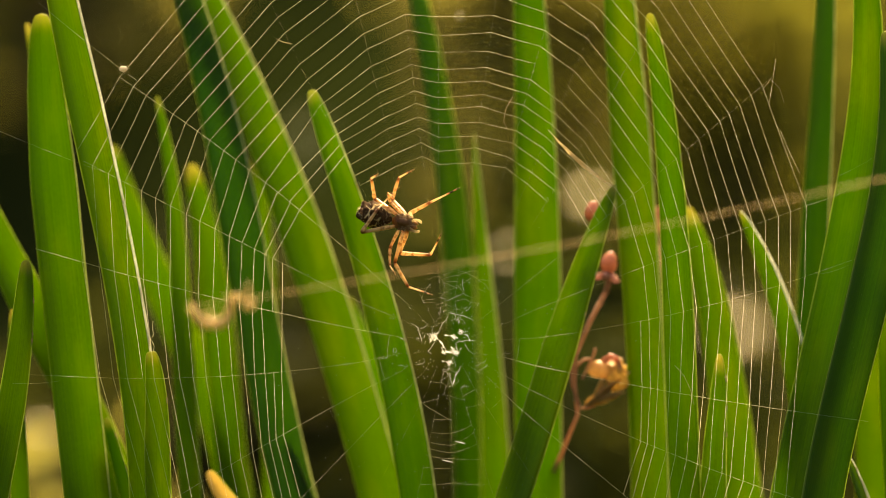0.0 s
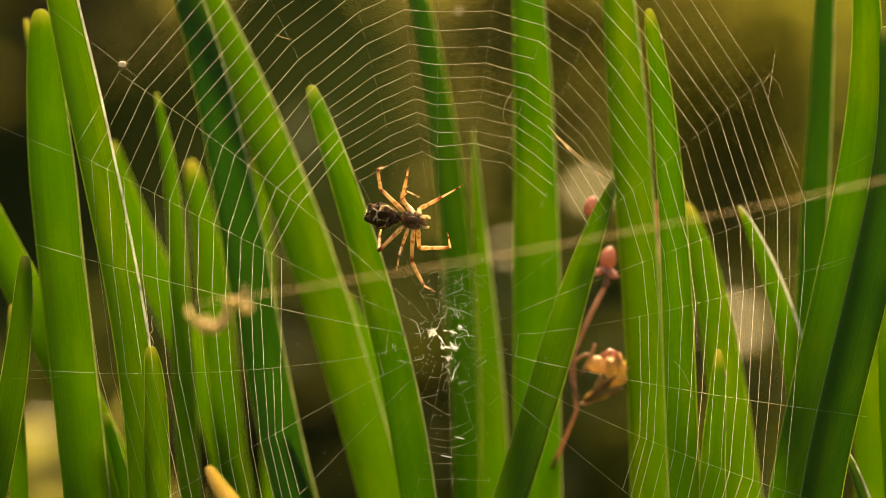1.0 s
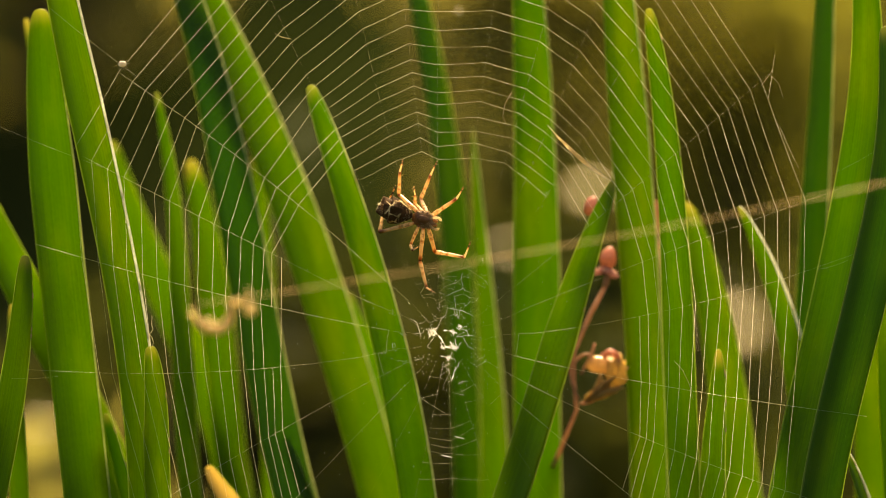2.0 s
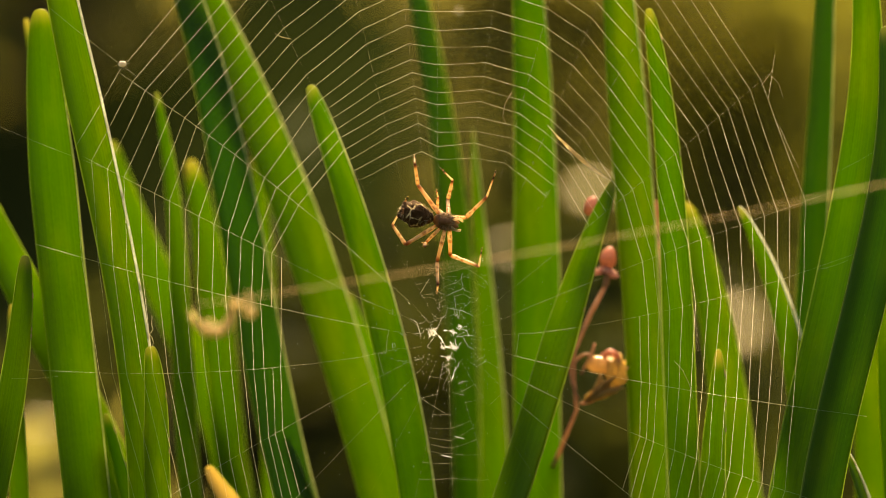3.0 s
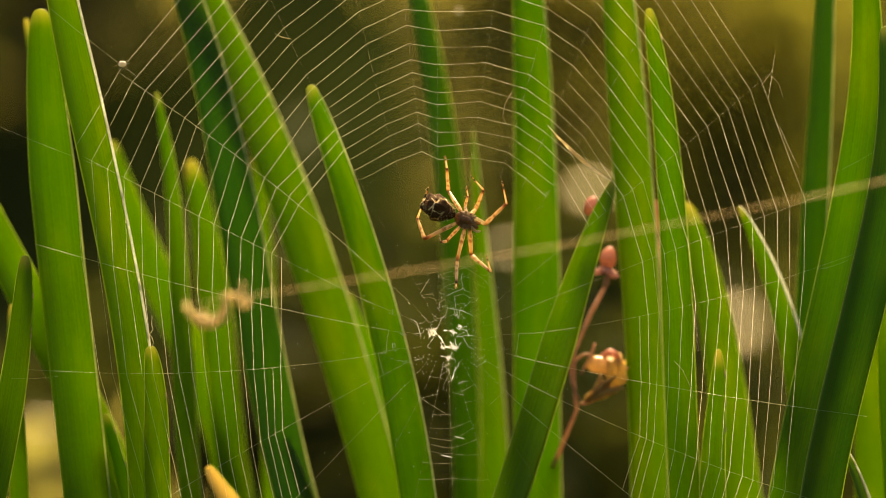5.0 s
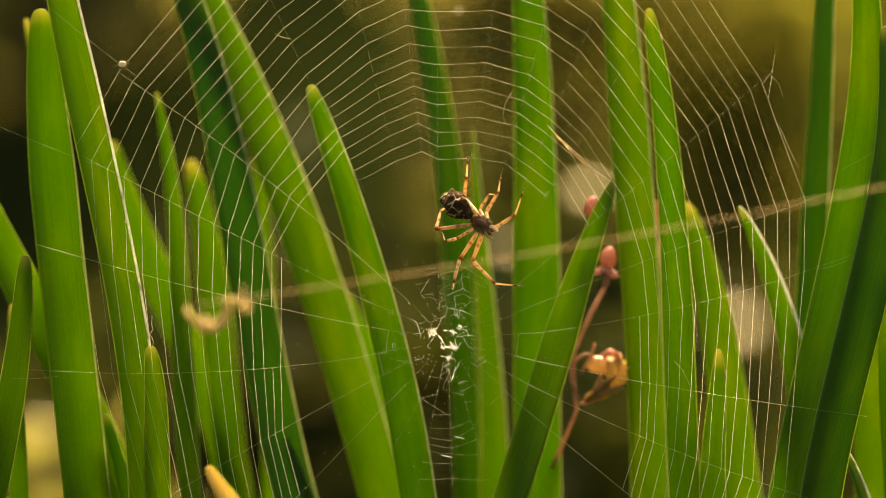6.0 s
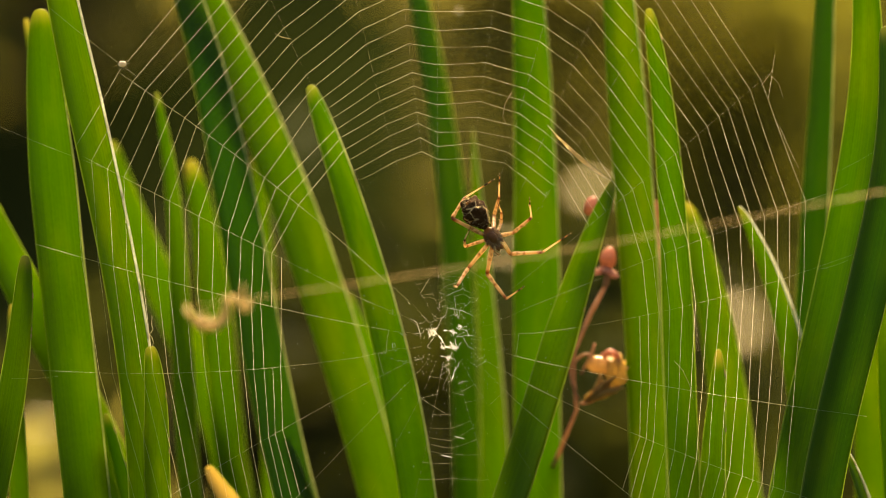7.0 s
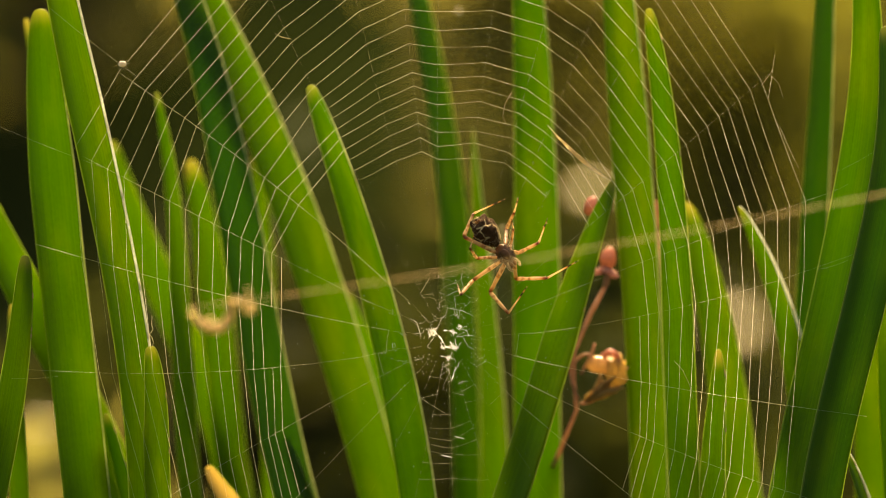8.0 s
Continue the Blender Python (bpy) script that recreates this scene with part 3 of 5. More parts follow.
web = thing("spider_web", "fine pale orb web stretched between the strap leaves", "spider web", at=(0, 0, 0))
rng = random.Random(5)
for spoke in SPOKES:
    low = BARE[0] < spoke[0] < BARE[1]
    far = 66 if low else 70 + rng.uniform(0, 6)
    pts = [on_spoke(spoke, r) + Vector((0, 0, rng.gauss(0, 0.25 if r < 10 else 0))) for r in (4.5, 6.5, 8.5, 16, 24, 32, 40, 50, 60, far)]
    bm = bmesh.new()
    stout = STOUT.get(round(spoke[0]), 0.003) * 0.0008
    faint = 0.000001 if 50 < spoke[0] < 130 else 0.0000025
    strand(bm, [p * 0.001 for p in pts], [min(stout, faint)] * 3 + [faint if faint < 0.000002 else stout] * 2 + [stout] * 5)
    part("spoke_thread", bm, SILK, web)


def thread_runs(name, spots, kept, sag, radius, swell=0.0):
    """One part for each unbroken run of thread from spoke to spoke, uneven with sticky drops. Low steep stretches are
    widened to look brighter lit.
    """
    run = []
    for i in range(len(spots) + 1):
        a, b = spots[i % len(spots)], spots[(i + 1) % len(spots)]
        if i < len(spots) and kept[i]:
            pts = arc(a, b, (HUB - (a + b) / 2) * sag, 8)
            run += pts[1:] if run else pts
        elif run:
            bm = bmesh.new()
            steep = [abs((run[min(n + 1, len(run) - 1)] - run[max(n - 1, 0)]).normalized().z) for n in range(len(run))]
            fat = [radius * 0.001 * (1 + swell * noise.noise(q * 0.35)) * (1 + swell * p ** 2 * min(1.0, max(0.0, (212 - q.z) / 14))) for p, q in zip(steep, run)]
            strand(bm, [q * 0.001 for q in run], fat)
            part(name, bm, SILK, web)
            run = []


# the first turns reach only part of the way round
FIRST = ((56, 119, 0), (39, 56, 2), (0, 39, 6), (137, 154, 5), (153, 227, 4), (318, 361, 5))
for k in range(20):
    spots = [on_spoke(p, turn_radius(p, k) + rng.uniform(-0.22, 0.22)) for p in SPOKES]
    kept = []
    for spoke in SPOKES:
        first = [n for low, high, n in FIRST if low <= spoke[0] < high - 1]
        kept.append(bool(first) and k >= first[0] and rng.random() > 0.025)
        if 118 < spoke[0] < 119:
            kept[-1] = k >= 8
    thread_runs("spiral_thread", spots, kept, 0.0012, rng.uniform(0.0105, 0.0145), 0.5)
# where the first turns swing back: two of them end on the spoke, and the rest cross two turns out
for k in (3, 4, 5):
    bm = bmesh.new()
    a, b = on_spoke(SPOKES[10], turn_radius(SPOKES[10], k)), on_spoke(SPOKES[11], turn_radius(SPOKES[11], k + 2))
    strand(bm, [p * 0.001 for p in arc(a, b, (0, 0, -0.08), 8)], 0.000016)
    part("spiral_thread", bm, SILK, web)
# inner turns of dry thread about the middle
for k in range(13):
    r0 = 3.2 + k * 1.95
    spots = [on_spoke(p, r0 * (1 + 0.05 * math.sin(p[0] * 3.1 + k))) for p in SPOKES]
    kept = []
    for a, *rest in SPOKES:
        low = k > 4 and 257 <= a < 287
        kept.append(k < 6 and rng.random() < (0.4 if 55 < a < 118 else 0.03) or low and rng.random() < 0.7)
    thread_runs("inner_thread", spots, kept, -0.008, 0.006)
# the torn white tangle in the middle: a ragged ring of thread with thick knots and loose ends
def ragged(pts, thin, thick):
    """A jagged thread through pts, knotted here and there."""
    run, fat = [], []
    for a, b in zip(pts, pts[1:]):
        a, b = Vector(a), Vector(b)
        n = max(2, int((b - a).length / 0.22))
        for j in range(n):
            run.append(a.lerp(b, j / n) + Vector((rng.gauss(0, 0.055), rng.gauss(0, 0.04), rng.gauss(0, 0.055))))
            fat.append(0.001 * (thick * rng.uniform(0.6, 1.3) if noise.noise(run[-1] * 1.7) > 0.12 else thin * rng.uniform(0.6, 1.4)))
    bm = bmesh.new()
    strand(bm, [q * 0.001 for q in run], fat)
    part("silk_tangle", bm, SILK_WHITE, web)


def knots(thin, thick, *runs):
    """Ragged threads through spots given in millimetres from the middle of the web."""
    for run in runs:
        ragged([HUB + Vector((x, 0, z)) for x, z in run], thin, thick)


knots(0.03, 0.12, ((-2.4, 1.7), (-1.6, 1.0), (-1.0, 0.2), (-0.3, -1.0), (0.5, -1.3), (1.9, -1.4), (1.3, -0.2), (1.4, 0.7)),
      ((-2.5, 0.9), (-2.0, 1.9), (-2.6, 1.5)), ((-0.8, 1.9), (0.7, 1.8), (1.9, 1.3)), ((0.4, -0.2), (0.9, -1.2), (1.7, -0.8)))
knots(0.022, 0.07, ((-1.2, -2.7), (0.0, -2.9), (0.7, -3.0)), ((2.0, 3.0), (2.4, 2.2), (3.4, 1.9), (3.8, 0.6)), ((2.1, -4.0), (1.2, -5.4), (0.7, -7.0)))
knots(0.012, 0.026, ((-2.0, 2.0), (-1.2, 3.8), (-0.2, 4.8), (0.1, 6.2)), ((0.7, -7.1), (0.1, -5.0), (-1.0, -4.4)), ((1.4, 0.6), (3.6, 1.0), (5.0, 0.9)),
      ((-5.8, 1.4), (-4.4, 1.4), (-4.2, 2.2)), ((-2.4, 0.6), (-3.6, -1.0), (-2.6, -1.6)), ((2.8, 0.6), (3.6, -1.0), (5.0, -1.6)),
      ((-5.8, -3.4), (-4.2, -3.0), (-4.4, -2.0)), ((-1.6, 8.6), (0.0, 8.0), (2.0, 9.0), (3.0, 9.4)), ((0.2, 5.8), (2.6, 5.4), (4.6, 4.4)), ((-6.6, 4.0), (-5.4, 3.2), (-4.6, 0.6)))
for i in range(8):
    a = rng.uniform(0, 360)
    p = on_web(a, rng.uniform(3.0, 8.5))
    p.z += rng.uniform(-1.5, 1.0)
    ragged([p, p + Vector((rng.gauss(0, 0.9), 0, rng.gauss(0, 0.9))), p + Vector((rng.gauss(0, 1.6), 0, rng.gauss(0, 1.4)))], 0.007, rng.choice((0.010, 0.014, 0.022)))
for i in range(12):
    p = on_web(rng.uniform(0, 360), rng.uniform(5, 11))
    way = rng.uniform(0, 6.3)
    pts = [p]
    for j in range(4):
        way += rng.gauss(0, 0.9)
        pts.append(pts[-1] + Vector((math.cos(way), 0, math.sin(way))) * rng.uniform(0.3, 0.7))
    bm = bmesh.new()
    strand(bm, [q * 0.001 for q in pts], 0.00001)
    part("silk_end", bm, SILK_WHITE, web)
# matted tufts: many short crossing fibres round a small lump
for x, z, s in ((-1.7, 185.5, 0.95), (-2.2, 184.9, 0.6), (-0.1, 182.6, 0.55), (1.7, 182.8, 0.75), (2.2, 182.4, 0.6), (2.9, 186.1, 0.55), (1.0, 180.7, 0.6), (1.8, 185.2, 0.45)):
    bm = bmesh.new()
    for j in range(5):
        q = mm(x + rng.gauss(0, s * 0.3), rng.gauss(0, s * 0.15), z + rng.gauss(0, s * 0.3))
        blob(bm, q, mm(s * rng.uniform(0.1, 0.24), s * 0.12, s * rng.uniform(0.08, 0.18)), 0.9, x + j, 5, 7)
    for j in range(16):
        q = mm(x + rng.gauss(0, s * 0.45), rng.gauss(0, s * 0.2), z + rng.gauss(0, s * 0.45))
        way = rng.uniform(0, 6.3)
        d = mm(math.cos(way), rng.gauss(0, 0.2), math.sin(way)) * s * rng.uniform(0.25, 0.6)
        strand(bm, [q - d, q + mm(rng.gauss(0, 0.06), 0, rng.gauss(0, 0.06)), q + d], [0.000008, 0.000032, 0.000008])
    part("silk_tuft", bm, SILK_WHITE, web)
# fine dry links round the middle, bent at every spoke, most of them torn away
for k in range(8):
    r0 = 4.5 + k * 1.2
    spots = [on_spoke(p, r0 * (1 + 0.10 * math.sin(p[0] * 2.3 + k * 1.7)) + rng.uniform(-0.35, 0.35)) for p in SPOKES]
    kept = [rng.random() < (0.45 if 240 < p[0] < 300 else 0.55 if 55 < p[0] < 118 else 0.02) for p in SPOKES]
    thread_runs("inner_thread", spots, kept, -0.01, 0.0055, 0.5)
    bm = bmesh.new()
    for spot in spots:
        if rng.random() < 0.6:
            blob(bm, spot * 0.001, mm(*[rng.uniform(0.03, 0.07)] * 3), 0.5, k, 4, 5)
    tagged(part("glue_drops", bm, SILK_WHITE, web), kind="stuff")
# two glints on the silk, made as short thick white pieces
for x, z, long in ((0.6, 163.3, 1.9), (2.9, 166.6, 1.7)):
    bm = bmesh.new()
    strand(bm, arc(mm(x - long / 2, 0, z + 0.2), mm(x + long / 2, 0, z - 0.2), (0, 0, 0), 4), [0.00003, 0.00006, 0.00007, 0.00006, 0.00003])
    part("silk_strand", bm, SILK_WHITE, web)
# guy threads that tie the web to the leaves
for a, b, w in (((-72.5, 4, 245.0), (-54, 0, 230.4), 0.012), ((-84, 4, 224), (-60, 0, 214.4), 0.008), ((-78.5, 4, 177), (-68, 0, 177.5), 0.010),
                ((72, 2, 211.5), (64, 0, 208.6), 0.008), ((78, 4, 218), (68, 0, 213), 0.006), ((72, 2, 198), (66, 0, 196.4), 0.008),
                ((59, 2, 234.7), (58, 3, 227), 0.013), ((60, 3, 222), (63.5, 4, 214.5), 0.013)):
    bm = bmesh.new()
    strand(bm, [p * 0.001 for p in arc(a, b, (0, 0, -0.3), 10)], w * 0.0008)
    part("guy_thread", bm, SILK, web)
# specks caught on the threads
bm = bmesh.new()
for i in range(260):
    p = on_web(rng.uniform(0, 360), 4 + 30 * rng.random() ** 1.6)
    blob(bm, p * 0.001, mm(*[rng.uniform(0.025, 0.06)] * 3), 0, 0, 4, 5)
tagged(part("specks", bm, SILK_WHITE, web), kind="stuff")

seed_fluff = new("seed_fluff", None)
tagged(seed_fluff, "tiny cream seed caught in the web's outer thread", "seed")
bm = bmesh.new()
blob(bm, mm(-56.8, 0, 232.8), mm(0.7, 0.5, 0.55), 0.35, 2, 8, 10)
part("seed", bm, PETAL, seed_fluff)
for i in range(9):
    bm = bmesh.new()
    a = i * 0.7
    tube(bm, arc(mm(-56.8, 0, 232.8), mm(-56.8 + 1.3 * math.cos(a), 0.3 * math.sin(i * 2), 232.8 + 1.1 * math.sin(a)), (0, 0, 0.0001), 4), 0.00002, 4)
    part("bristle", bm, HAIR, seed_fluff)

drifting = thing("drifting_seed", "tiny pale seed hung on a single thread behind the web", "seed")
bm = bmesh.new()
blob(bm, mm(3.1, 52, 246.5), mm(0.5, 0.45, 0.5), 0.3, 4, 8, 10)
part("seed", bm, PETAL, drifting)
bm = bmesh.new()
tube(bm, [mm(3.1, 52, 246.9), mm(4.5, 51, 256), mm(8, 40, 268)], 0.000006, 4)
part("thread", bm, SILK, drifting)

# a loose fibre from a leaf's tip into the web, a short thread end, and a near thread out of focus
fibre = thing("dry_fibre", "pale dry fibre hanging from a leaf's tip to the web", "fibre")
bm = bmesh.new()
rng = random.Random(77)
for j in range(9):
    # a frayed bundle of fine strands, parted in the middle
    mid, wide = rng.uniform(-0.28, 0.28), rng.uniform(0.00003, 0.00007)
    pts = [p + Vector((mid * math.sin(math.pi * i / 12) + rng.gauss(0, 0.03), rng.gauss(0, 0.05), mid * math.sin(math.pi * i / 12) + rng.gauss(0, 0.03)))
           for i, p in enumerate(arc((18.6, 1, 221.9), (30.6, 11.5, 212.2), (-0.3, 0, -0.5), 12))]
    first = rng.randint(0, 4) if j else 0
    last = rng.randint(9, 13) if j else 13
    pts = pts[first:last]
    tube(bm, [p * 0.001 for p in pts], [wide * (0.5 + math.sin(math.pi * i / (len(pts) - 1))) for i in range(len(pts))], 5)
part("strand", bm, PETAL_THIN, fibre)
near = thing("stray_thread", "single tan strand crossing close before the web", "thread", at=mm(-40, -44, 191))
bm = bmesh.new()
tube(bm, [p * 0.001 for p in arc((0, 0, 0), (130, 0, 23.6), (0, 0, -1.4), 24)], 0.000075, 6)
part("strand", bm, SILK_TAN, near)


# ---- withered flower stem ----
stem = thing("withered_flower_stem", "withered pinkish flower stem with red buds and a dry orange husk", "dry flower")


def stem_spot(x, z, y=0.0):
    """A spot on the stem, whose plane lies 20 mm behind the web."""
    return mm(x * 0.963, 20 + y, 200 + (z - 200) * 0.963)


bm = bmesh.new()
tube(bm, [stem_spot(*p) for p in ((12, -2, 16), (18, 90, 16), (20.6, 155, 14), (22.8, 162, 3), (25.6, 169.2), (25.0, 175), (25.2, 180.5), (28.0, 187.1), (31.0, 192.8))],
     [0.0011, 0.0009, 0.0005, 0.00042, 0.0004, 0.00034, 0.00036, 0.00046, 0.00045], 8)
part("stalk", bm, STEM_PINK, stem)
for spot, size in (((31.6, 198.4), (2.0, 1.6)), ((28.4, 208.3), (1.9, 1.35))):
    bm = bmesh.new()
    blob(bm, (0, 0, 0), mm(size[0], size[1], size[1]), 0.12, spot[0], 10, 12, lambda u: 0.7 + 0.5 * (1 - u))
    b = part("bud", bm, BUD, stem, "round reddish bud")
    b.matrix_basis = Matrix.Translation(stem_spot(*spot)) @ pose(0, 0, 0, 0, -80, 0)
    for i in range(5 if spot[0] > 30 else 0):
        bm = bmesh.new()
        tube(bm, arc((-size[0] * 0.0009, 0, 0), mm(-size[0] * 1.2 - 0.7 * (i % 2), 3.0 * math.cos(i * 1.26 + 0.4), 3.0 * math.sin(i * 1.26 + 0.4)), (-0.0005, 0, 0), 5), [0.0005, 0.0007, 0.0007, 0.0006, 0.0004, 0.0001], 6)
        part("bract", bm, BRACT, b, "pink-red bract")
bm = bmesh.new()
tube(bm, arc(stem_spot(31.0, 192.8), stem_spot(31.5, 196.5), mm(0.2, 0, 0), 5), 0.0006, 6)
part("neck", bm, STEM_PINK, stem)
bm = bmesh.new()
blob(bm, (0, 0, 0), mm(2.5, 1.65, 1.65), 0.12, 4, 14, 16, lambda u: 0.9 + 0.25 * u)
husk = part("husk", bm, HUSK, stem, "dry glossy orange husk")
husk.matrix_basis = Matrix.Translation(stem_spot(29.9, 177.9)) @ pose(0, 0, 0, 0, 8, 0)
rng = random.Random(31)


def on_husk(name, bm, material, label=""):
    part(name, bm, material, husk, label).matrix_parent_inverse = husk.matrix_basis.inverted()


bm = bmesh.new()
blob(bm, stem_spot(33.0, 176.8), mm(1.9, 1.8, 3.0), 0.6, 9, 16, 20)
on_husk("husk_paper", bm, PAPER, "crumpled golden papery cover")
for i in range(16):
    # papery shreds of the calyx, from its foot up round the seed case
    bm = bmesh.new()
    foot = stem_spot(27.4 + rng.uniform(-0.4, 0.6), 171.2 + rng.uniform(-0.4, 0.4))
    end = stem_spot(31.4 + rng.uniform(-1.2, 3.2), 174.6 + rng.uniform(-1.4, 2.0), -1.6 + rng.uniform(-0.8, 2.0))
    pts = arc(foot, end, mm(rng.uniform(-0.3, 0.5), -0.4, rng.uniform(-0.7, 0.5)), 7)
    tube(bm, pts, [w * rng.uniform(0.5, 1.2) for w in (0.0003, 0.00035, 0.0004, 0.00045, 0.00045, 0.0004, 0.0003, 0.0001)], 5)
    on_husk("husk_flap", bm, PAPER)
for reach_in, wide in ((0.0, 0.00045), (0.6, 0.0003)):
    bm = bmesh.new()
    pts = [stem_spot(31.9 + (1.7 - reach_in) * math.cos(b), 178.6 + (2.0 - reach_in) * math.sin(b), -1.4 + reach_in) for b in (radians(-30 + 21 * k) for k in range(10))]
    tube(bm, pts, [wide * (0.5 + 0.6 * math.sin(0.3 + k * 1.3) ** 2) for k in range(10)], 6)
    on_husk("husk_rim", bm, BUD, "reddish brown shrivelled rim")
for a, b, s in (((25.4, 178.5), (28, 179.8), (0, 0, 0.5)), ((26.2, 170.5), (31.5, 174.8), (0.5, 0, -1.2)), ((25.9, 171.2), (25.1, 181), (-1.0, 0, 0)), ((26.4, 176), (29, 182), (0.5, 0, 0.6))):
    bm = bmesh.new()
    tube(bm, arc(stem_spot(*a), stem_spot(*b), Vector(s) * 0.001, 8), 0.00028, 6)
    part("side_stalk", bm, STEM_PINK, stem)

curl = thing("dry_curl", "curled dry straw-coloured tendril hanging on the stray strand", "tendril")
bm = bmesh.new()
pts = [mm(x, -43.5, z) for x, z in ((-41.0, 190.6), (-40.3, 188.6), (-38.5, 187.3), (-36.4, 187.0), (-34.8, 188.2), (-34.3, 190.0), (-34.5, 191.2), (-33.6, 191.7), (-32.3, 191.5))]
rng = random.Random(77)
tube(bm, pts, [0.0002, 0.0005, 0.0008, 0.0009, 0.0008, 0.0006, 0.0004, 0.0005, 0.0003], 8)
part("tendril", bm, STRAW, curl)
for i in range(7):
    bm = bmesh.new()
    first = rng.randrange(0, 4)
    run = [p + mm(rng.gauss(0, 0.55), rng.gauss(0, 0.5), rng.gauss(0, 0.55)) for p in pts[first:first + rng.randrange(4, 7)]]
    tube(bm, run, [0.0002 * math.sin(math.pi * (j + 0.5) / len(run)) + 0.00004 for j in range(len(run))], 5)
    part("wisp", bm, STRAW, curl)
bm = bmesh.new()
tube(bm, [mm(-32.0, -43.5, 191.5), mm(-31.5, -43.5, 192.7), mm(-31.9, -43.5, 193.9)], [0.0004, 0.0003, 0.0001], 6)
part("wisp", bm, STRAW, curl)
bm = bmesh.new()
blob(bm, mm(-31.5, -43.5, 190.4), mm(1.1, 1.0, 1.1), 0.15, 6, 8, 10)
part("tendril_knob", bm, STRAW, curl, "round straw-coloured knob")


# a loose thread end curled on a leaf's margin, and short stray fibres in the web
loose = thing("loose_thread", "tiny pale thread curled on a leaf's margin", "thread")
bm = bmesh.new()
tube(bm, [mm(-52.0 + 0.004 * i * i * 0.2 + 0.35 * math.sin(i * 0.9) * (i < 9), 3.2, 182.6 + 0.42 * i - 0.3 * (i < 9) * math.cos(i * 0.9)) for i in range(14)], 0.000035, 5)
part("thread", bm, SILK, loose)
for pts, label in ((((-29.8, 1, 238.2), (-28.6, 1, 237.6), (-27.0, 1, 237.3)), "short pale fibre caught in the web"),
                   (((12.2, 1, 227.8), (11.0, 1, 225.8), (10.6, 1, 223.5), (11.4, 1, 221.9)), "curled pale fibre caught in the web"),
                   (((56.5, 1, 229.0), (58.0, 1, 231.0), (59.6, 1, 229.4), (60.4, 1, 226.8)), "crumpled pale fibre caught in the web"),
                   (((41.0, 1, 180.2), (42.6, 1, 178.4), (43.8, 1, 175.8), (44.4, 1, 173.2)), "thin bent fibre caught in the web")):
    fibre = thing("stray_fibre", label, "fibre", "stray fibres in the web")
    bm = bmesh.new()
    tube(bm, [mm(*q) for q in pts], 0.00003, 5)
    part("strand", bm, HAIR, fibre)

bud_stem = thing("bud_stem", "slim withered stem with one narrow reddish bud", "dry flower")
bm = bmesh.new()
tube(bm, arc(mm(36, 36, -2), mm(40.4, 36, 202), mm(1.5, 0, 0), 10), 0.0006, 7)
part("stalk", bm, STEM_PINK, bud_stem)
bm = bmesh.new()
blob(bm, (0, 0, 0), mm(3.6, 0.85, 0.85), 0.15, 11, 12, 12)
part("bud", bm, BUD, bud_stem, "narrow reddish bud").matrix_basis = Matrix.Translation(mm(40.4, 36, 205.5)) @ pose(0, 0, 0, 0, -88, 0)


# ---- the spider ----
SIZES = ((6.6, 5.8, 6.4), (6.2, 4.9, 4.9), (3.9, 3.2, 3.2), (6.6, 4.9, 6.3))
spider = thing("spider", "small orb-weaver spider with banded honey legs, on its web", "spider")


def spines(bm, length, radius, count, rng):
    for i in range(count):
        x = length * rng.uniform(0.2, 0.95)
        a = rng.uniform(0, 6.3)
        out = Vector((0.35, math.cos(a), math.sin(a)))
        base = Vector((x, 0, 0)) + Vector((0, math.cos(a), math.sin(a))) * radius * 0.8
        tube(bm, [base, base + out * rng.uniform(0.3, 0.55) * 0.001], [0.000022, 0.000005], 4)


def femur_mesh(length, girth, seed):
    rng = random.Random(seed)
    bm = bmesh.new()
    prof = (0.55, 0.8, 0.95, 1.0, 1.0, 0.95, 0.9, 0.85, 0.8, 0.78, 0.85, 0.7)
    tube(bm, [(length * i / 11, 0, 0.00012 * math.sin(math.pi * i / 11)) for i in range(12)], [girth * p for p in prof], 10)
    spines(bm, length, girth, 7, rng)
    return mesh_of("femur", bm, LEG)


def tibia_mesh(length, girth, seed):
    rng = random.Random(seed)
    bm = bmesh.new()
    prof = (0.75, 0.95, 1.0, 0.92, 0.70, 0.78, 0.82, 0.8, 0.76, 0.72, 0.66, 0.72, 0.62)
    tube(bm, [(length * i / 12, 0, 0) for i in range(13)], [girth * p for p in prof], 10)
    spines(bm, length, girth * 0.8, 12, rng)
    return mesh_of("tibia", bm, LEG)


def tarsus_mesh(length, girth, seed):
    rng = random.Random(seed)
    bm = bmesh.new()
    prof = (0.85, 0.75, 0.62, 0.55, 0.52, 0.50, 0.48, 0.47, 0.50, 0.45, 0.40, 0.34, 0.2)
    tube(bm, [(length * i / 12, 0, 0) for i in range(13)], [girth * p for p in prof], 8)
    spines(bm, length, girth * 0.5, 8, rng)
    for s in (-1, 1):
        tube(bm, [(length * 0.98, 0, 0), (length * 1.02, s * 0.00008, 0.0001), (length * 1.03, s * 0.0001, 0.0002)], [0.00005, 0.00003, 0.000008], 4)
    return mesh_of("tarsus", bm, LEG_END)


legs = []
for n, (f, t, e) in enumerate(SIZES):
    girth = (0.44, 0.41, 0.33, 0.41)[n] * 0.001
    meshes = (femur_mesh(f * 0.001, girth, n), tibia_mesh(t * 0.001, girth * 0.92, n + 10), tarsus_mesh(e * 0.001, girth * 0.62, n + 20))
    for side in (1, -1):
        segs = []
        for name, me in zip(("femur", "tibia", "tarsus"), meshes):
            ob = new(name, me)
            ob.parent = spider
            segs.append(ob)
        legs.append((n, side, segs))

